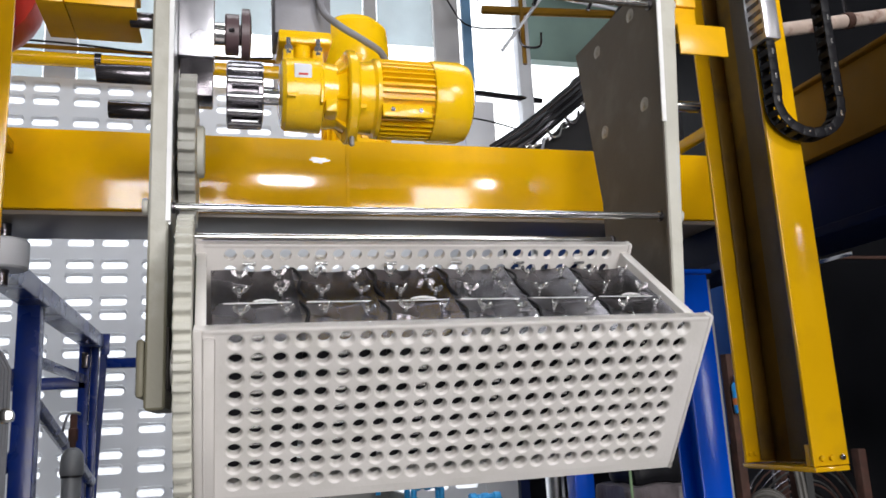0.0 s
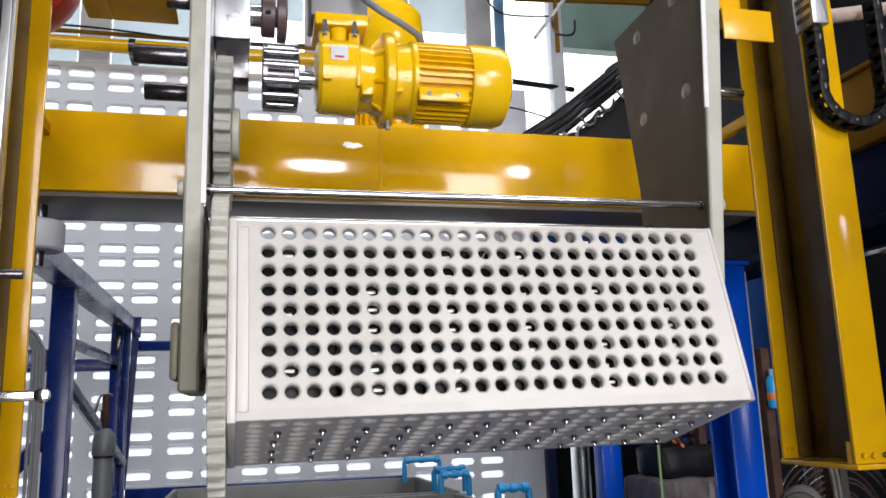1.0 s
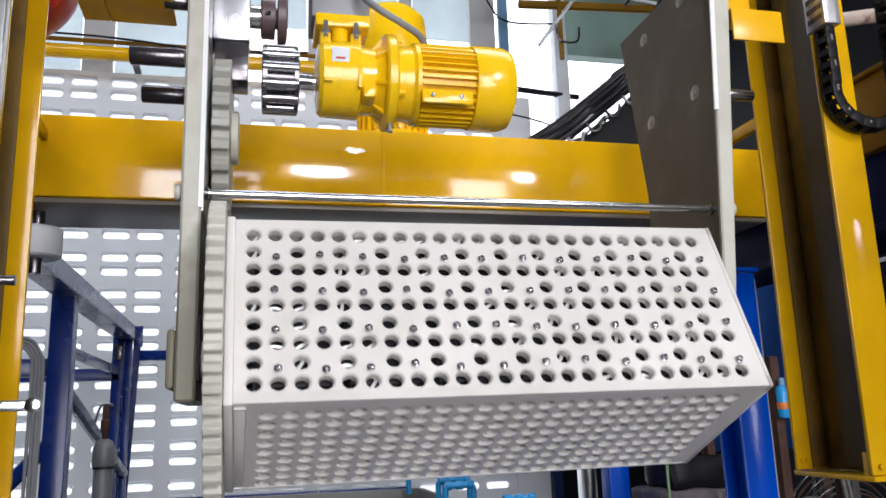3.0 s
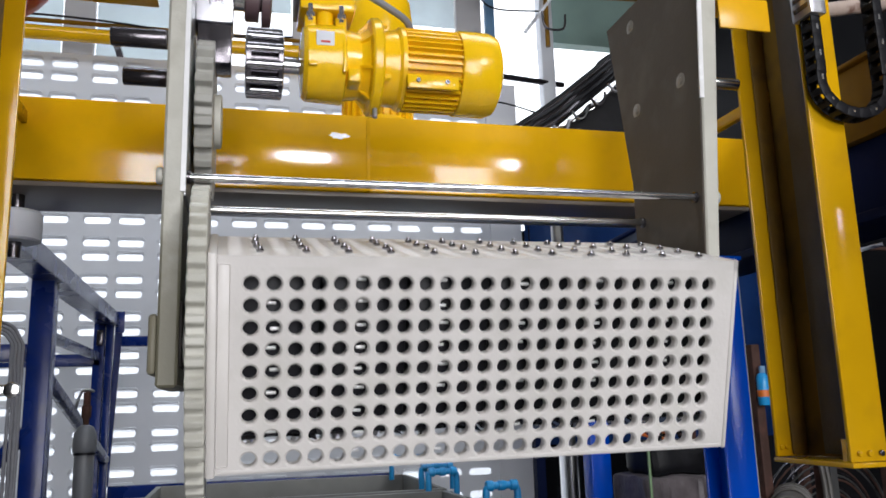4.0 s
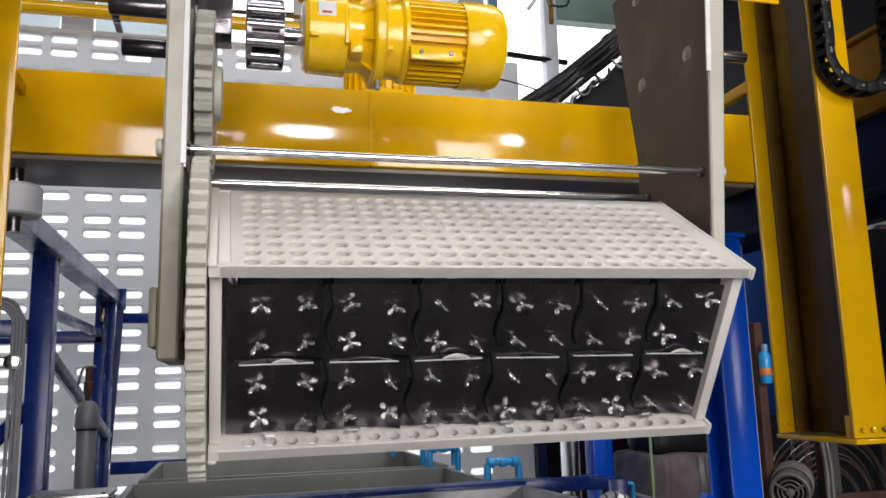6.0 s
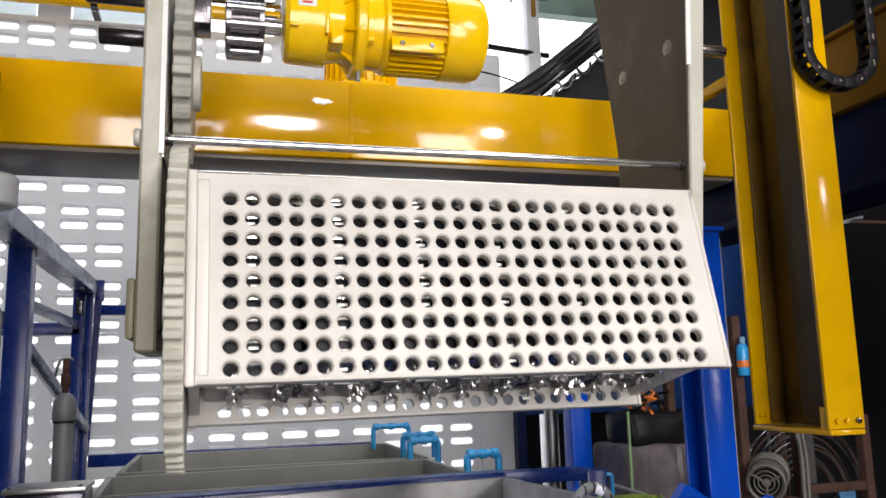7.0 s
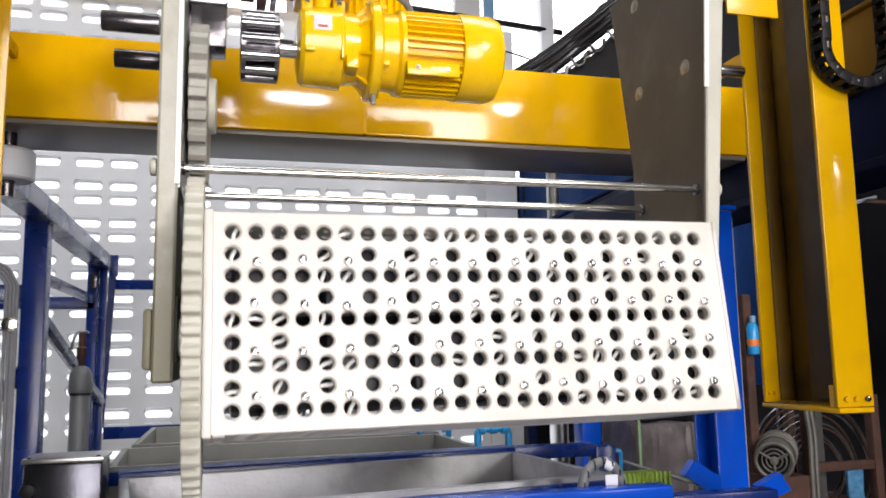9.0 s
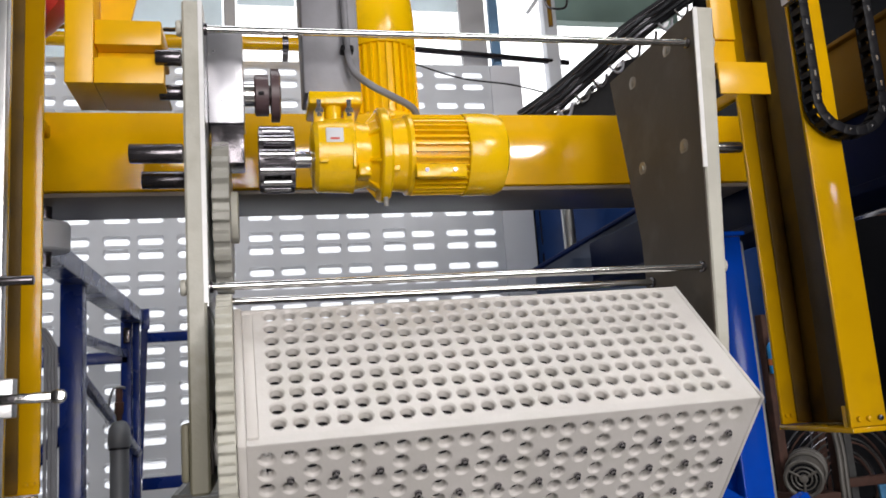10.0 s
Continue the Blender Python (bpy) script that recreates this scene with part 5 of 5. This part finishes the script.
for j in (1, 3, 5, 7):
    for i in range(1, 24, 2):
        x, u = cols_b[i] + rng.uniform(-0.003, 0.003), rows_b[j] + rng.uniform(-0.004, 0.004)
        placed("screw_end", screw, STAVE, "bright screw end with a nut", pose(x, -S - 0.001, u - 0.012))
        u = min(u + LOAD, 0.128)
        placed("stud", stud, STEEL_DULL, "long steel stud", pose(x, 0, u))
        placed("wing_nut", wing, WING, "bright steel wing nut", pose(x, DEEP + 0.002, u) @ pose(0, 0, 0, rng.uniform(-8, 8), rng.uniform(-40, 40), rng.uniform(-8, 8)) @ Matrix.Scale(0.70, 4))


def curled_plate(w, h, curl):
    """A thin polished plate whose one end curls up."""
    own = bmesh.new()
    grid = []
    for a in range(13):
        f = a / 12
        lift = curl * max(0.0, f - 0.78) ** 2 * 20 + 0.0015 * math.sin(f * 9)
        grid.append([own.verts.new((-w / 2 + w * f, lift, z)) for z in (-h / 2, 0, h / 2)])
    for p, q in zip(grid, grid[1:]):
        for z in range(2):
            own.faces.new((p[z], p[z + 1], q[z + 1], q[z]))
    bmesh.ops.solidify(own, geom=own.faces[:], thickness=0.0012)
    bmesh.ops.recalc_face_normals(own, faces=own.faces)
    return soft(own)


plate = curled_plate(0.139, 0.133, 0.008)
for r in range(2):
    for c in range(6):
        xc = cols_b[2 + 4 * c]
        uc = rows_b[2 + 4 * r] + LOAD * (1 if r == 0 else 0.55)
        placed("mirror_plate", plate, MIRROR, "thin mirror-polished steel plate held by wing nuts", pose(xc - 0.012, DEEP - 0.003 + 0.001 * r, uc) @ pose(0, 0, 0, rng.uniform(-1, 1), rng.uniform(-1, 1), rng.uniform(-1, 1)))
# Made-up dark boxes; they darken what shows through the barrel's holes.
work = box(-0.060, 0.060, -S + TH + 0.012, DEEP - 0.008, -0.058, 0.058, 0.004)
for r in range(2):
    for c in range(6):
        placed("dark_filler_box", work, FILLER_DARK, "added dark filler box that keeps the barrel holes dark", pose(cols_b[2 + 4 * c] - 0.004, 0, rows_b[2 + 4 * r]))
# Made-up bright rods draw the glints behind the side panels' holes.
spacer = rod((-0.011, 0, 0), (0.011, 0, 0), 0.0035, 8)
for c in range(6):
    for j in range(9):
        for k in (0, 2):
            placed("glint_rod", spacer, WING, "short bright rod standing in for a glint", Matrix.Rotation(radians(90 * k - 90), 4, "X") @ pose(cols[min(23, 1 + 4 * c)], -S + TH + 0.010, rows[j] + 0.003))
for c in range(5):
    xg = cols_b[4 + 4 * c]
    for r in range(2):
        u0 = -0.125 + 0.13 * r
        strip = tube([(-0.006, -0.002, u0), (0.004, 0.004, u0 + 0.045), (-0.004, 0.003, u0 + 0.085), (0.006, -0.002, u0 + 0.118)], 0.0026, 8)
        p = part("lead_wire", strip, BLACK, barrel, "black lead wire", (0, 0, 0))
        p.matrix_basis = B1 @ pose(xg, DEEP, 0, 0, 0, 0)
# Made-up bent wires draw the slanting glints behind the holes.
clip = tube([(-0.015, 0.0, -0.013), (-0.004, -0.002, -0.002), (0.006, 0.0, 0.004), (0.015, 0.001, 0.014)], 0.0031, 8)
for r in range(9):
    for c in range(24):
        if not (r % 2 and c % 2) and rng.random() < 0.36:
            placed("hole_glint", clip, GLINT, "short bent bright wire standing in for a glint", pose(cols_b[c] + rng.uniform(-0.004, 0.004), -S + TH + 0.005, rows_b[r] + rng.uniform(-0.004, 0.004), 0, rng.uniform(-40, 40), 0))
for k in (0, 2):
    # bright bars drawn for the glints just inside the two side panels
    for c in range(1, 24, 4):
        for j in range(9):
            if rng.random() < 0.75:
                placed("side_glint", box(-0.0075, 0.0075, 0.0, 0.002, -0.0022, 0.0022, 0.0005), GLINT, "short bright bar standing in for a glint", Matrix.Rotation(radians(90 * k - 90), 4, "X") @ pose(cols[c] + rng.uniform(-0.004, 0.004), -S + TH + 0.006, rows[j] + NEAR_RIM * (1 - k) + rng.uniform(-0.005, 0.005)))
# The gleam along the plate edges is laid on as bright strips.
edge = box(-0.055, 0.055, 0.0, 0.0016, -0.0008, 0.0008)
for c in range(6):
    placed("gleam_strip", edge, GLINT, "thin bright strip drawing the gleam between two plates", pose(cols_b[2 + 4 * c] - 0.008, DEEP + 0.002, LOAD - 0.001, 0, rng.uniform(-1.5, 1.5), 0))
for c, w, rise in ((0, 0.019, 0.006), (2, 0.023, 0.008), (5, 0.020, 0.007)):
    # a bright crescent over the joint of two plates draws a curved edge's gleam, its tail bent to one side
    arc = [(-w + 2 * w * i / 12, -rise * math.sin(math.pi * i / 12)) for i in range(13)]
    back = [(x, 0.2 * z) for x, z in arc[-2:0:-1]]
    strap = prism(arc + back, "y", 0.004, 0.0065)
    p = part("gleam_crescent", strap, GLINT, barrel, "bright crescent drawing the gleam of a curved plate edge", (0, 0, 0))
    p.matrix_basis = B1 @ pose(cols_b[2 + 4 * c] + 0.004, DEEP - 0.001, LOAD - 0.004)


# ---- movement ----
LIFT = [(0.0, 0.0), (7.0, 0.0), (7.5, 0.0), (7.75, -0.002), (8.0, -0.012), (8.5, -0.047), (9.0, -0.088), (9.5, -0.130), (10.0, -0.171)]
TURN = [(0.0, 8.4), (1.0, 59.2), (2.5, 135.2), (4.0, 208.2), (5.2, 267.6), (5.5, 280.2), (5.78, 284.0), (6.05, 281.9), (6.3, 272.9), (6.5, 263.0), (7.5, 212.9), (8.0, 188.5), (8.5, 166.6), (9.0, 142.0), (10.0, 92.0)]


def angle_at(t):
    for (t0, a0), (t1, a1) in zip(TURN, TURN[1:]):
        if t <= t1 + 1e-9:
            return a0 + (a1 - a0) * (t - t0) / (t1 - t0)
    return TURN[-1][1]


def spinning(ob, factor, offset):
    """Turns a part about its own x axis with the barrel."""
    rows_ = []
    times = sorted({round(0.5 * i, 3) for i in range(21)} | {5.2, 5.5, 5.78, 6.05, 6.3})
    if abs(factor) > 1.5:
        times = sorted({round(0.25 * i, 3) for i in range(41)} | {5.2, 5.5, 5.78, 6.05, 6.3})
    rest = Matrix.Translation(ob.location)
    if ob == barrel:
        # the barrel hangs a little low at its geared end
        rest = rest @ Matrix.Translation((0, 0, -0.007)) @ Matrix.Rotation(radians(0.98), 4, "Z") @ Matrix.Rotation(radians(-0.54), 4, "Y")
    for t in times:
        rows_.append((t, rest @ Matrix.Rotation(radians(factor * (angle_at(t) + offset)), 4, "X")))
    walk(ob, rows_)


def motions():
    walk(carriage, [(t, Matrix.Translation(CARRIAGE + Vector((0, 0, dz)))) for t, dz in LIFT])
    walk(ch, [(t, Matrix.Translation(Vector((1.28, 1.29, 2.0 + 0.5 * dz)))) for t, dz in LIFT])
    spinning(barrel, -1.0, -45.0)
    spinning(idler, 1.75, 0.0)
    spinning(pinion, 3.0, 0.0)


motions()
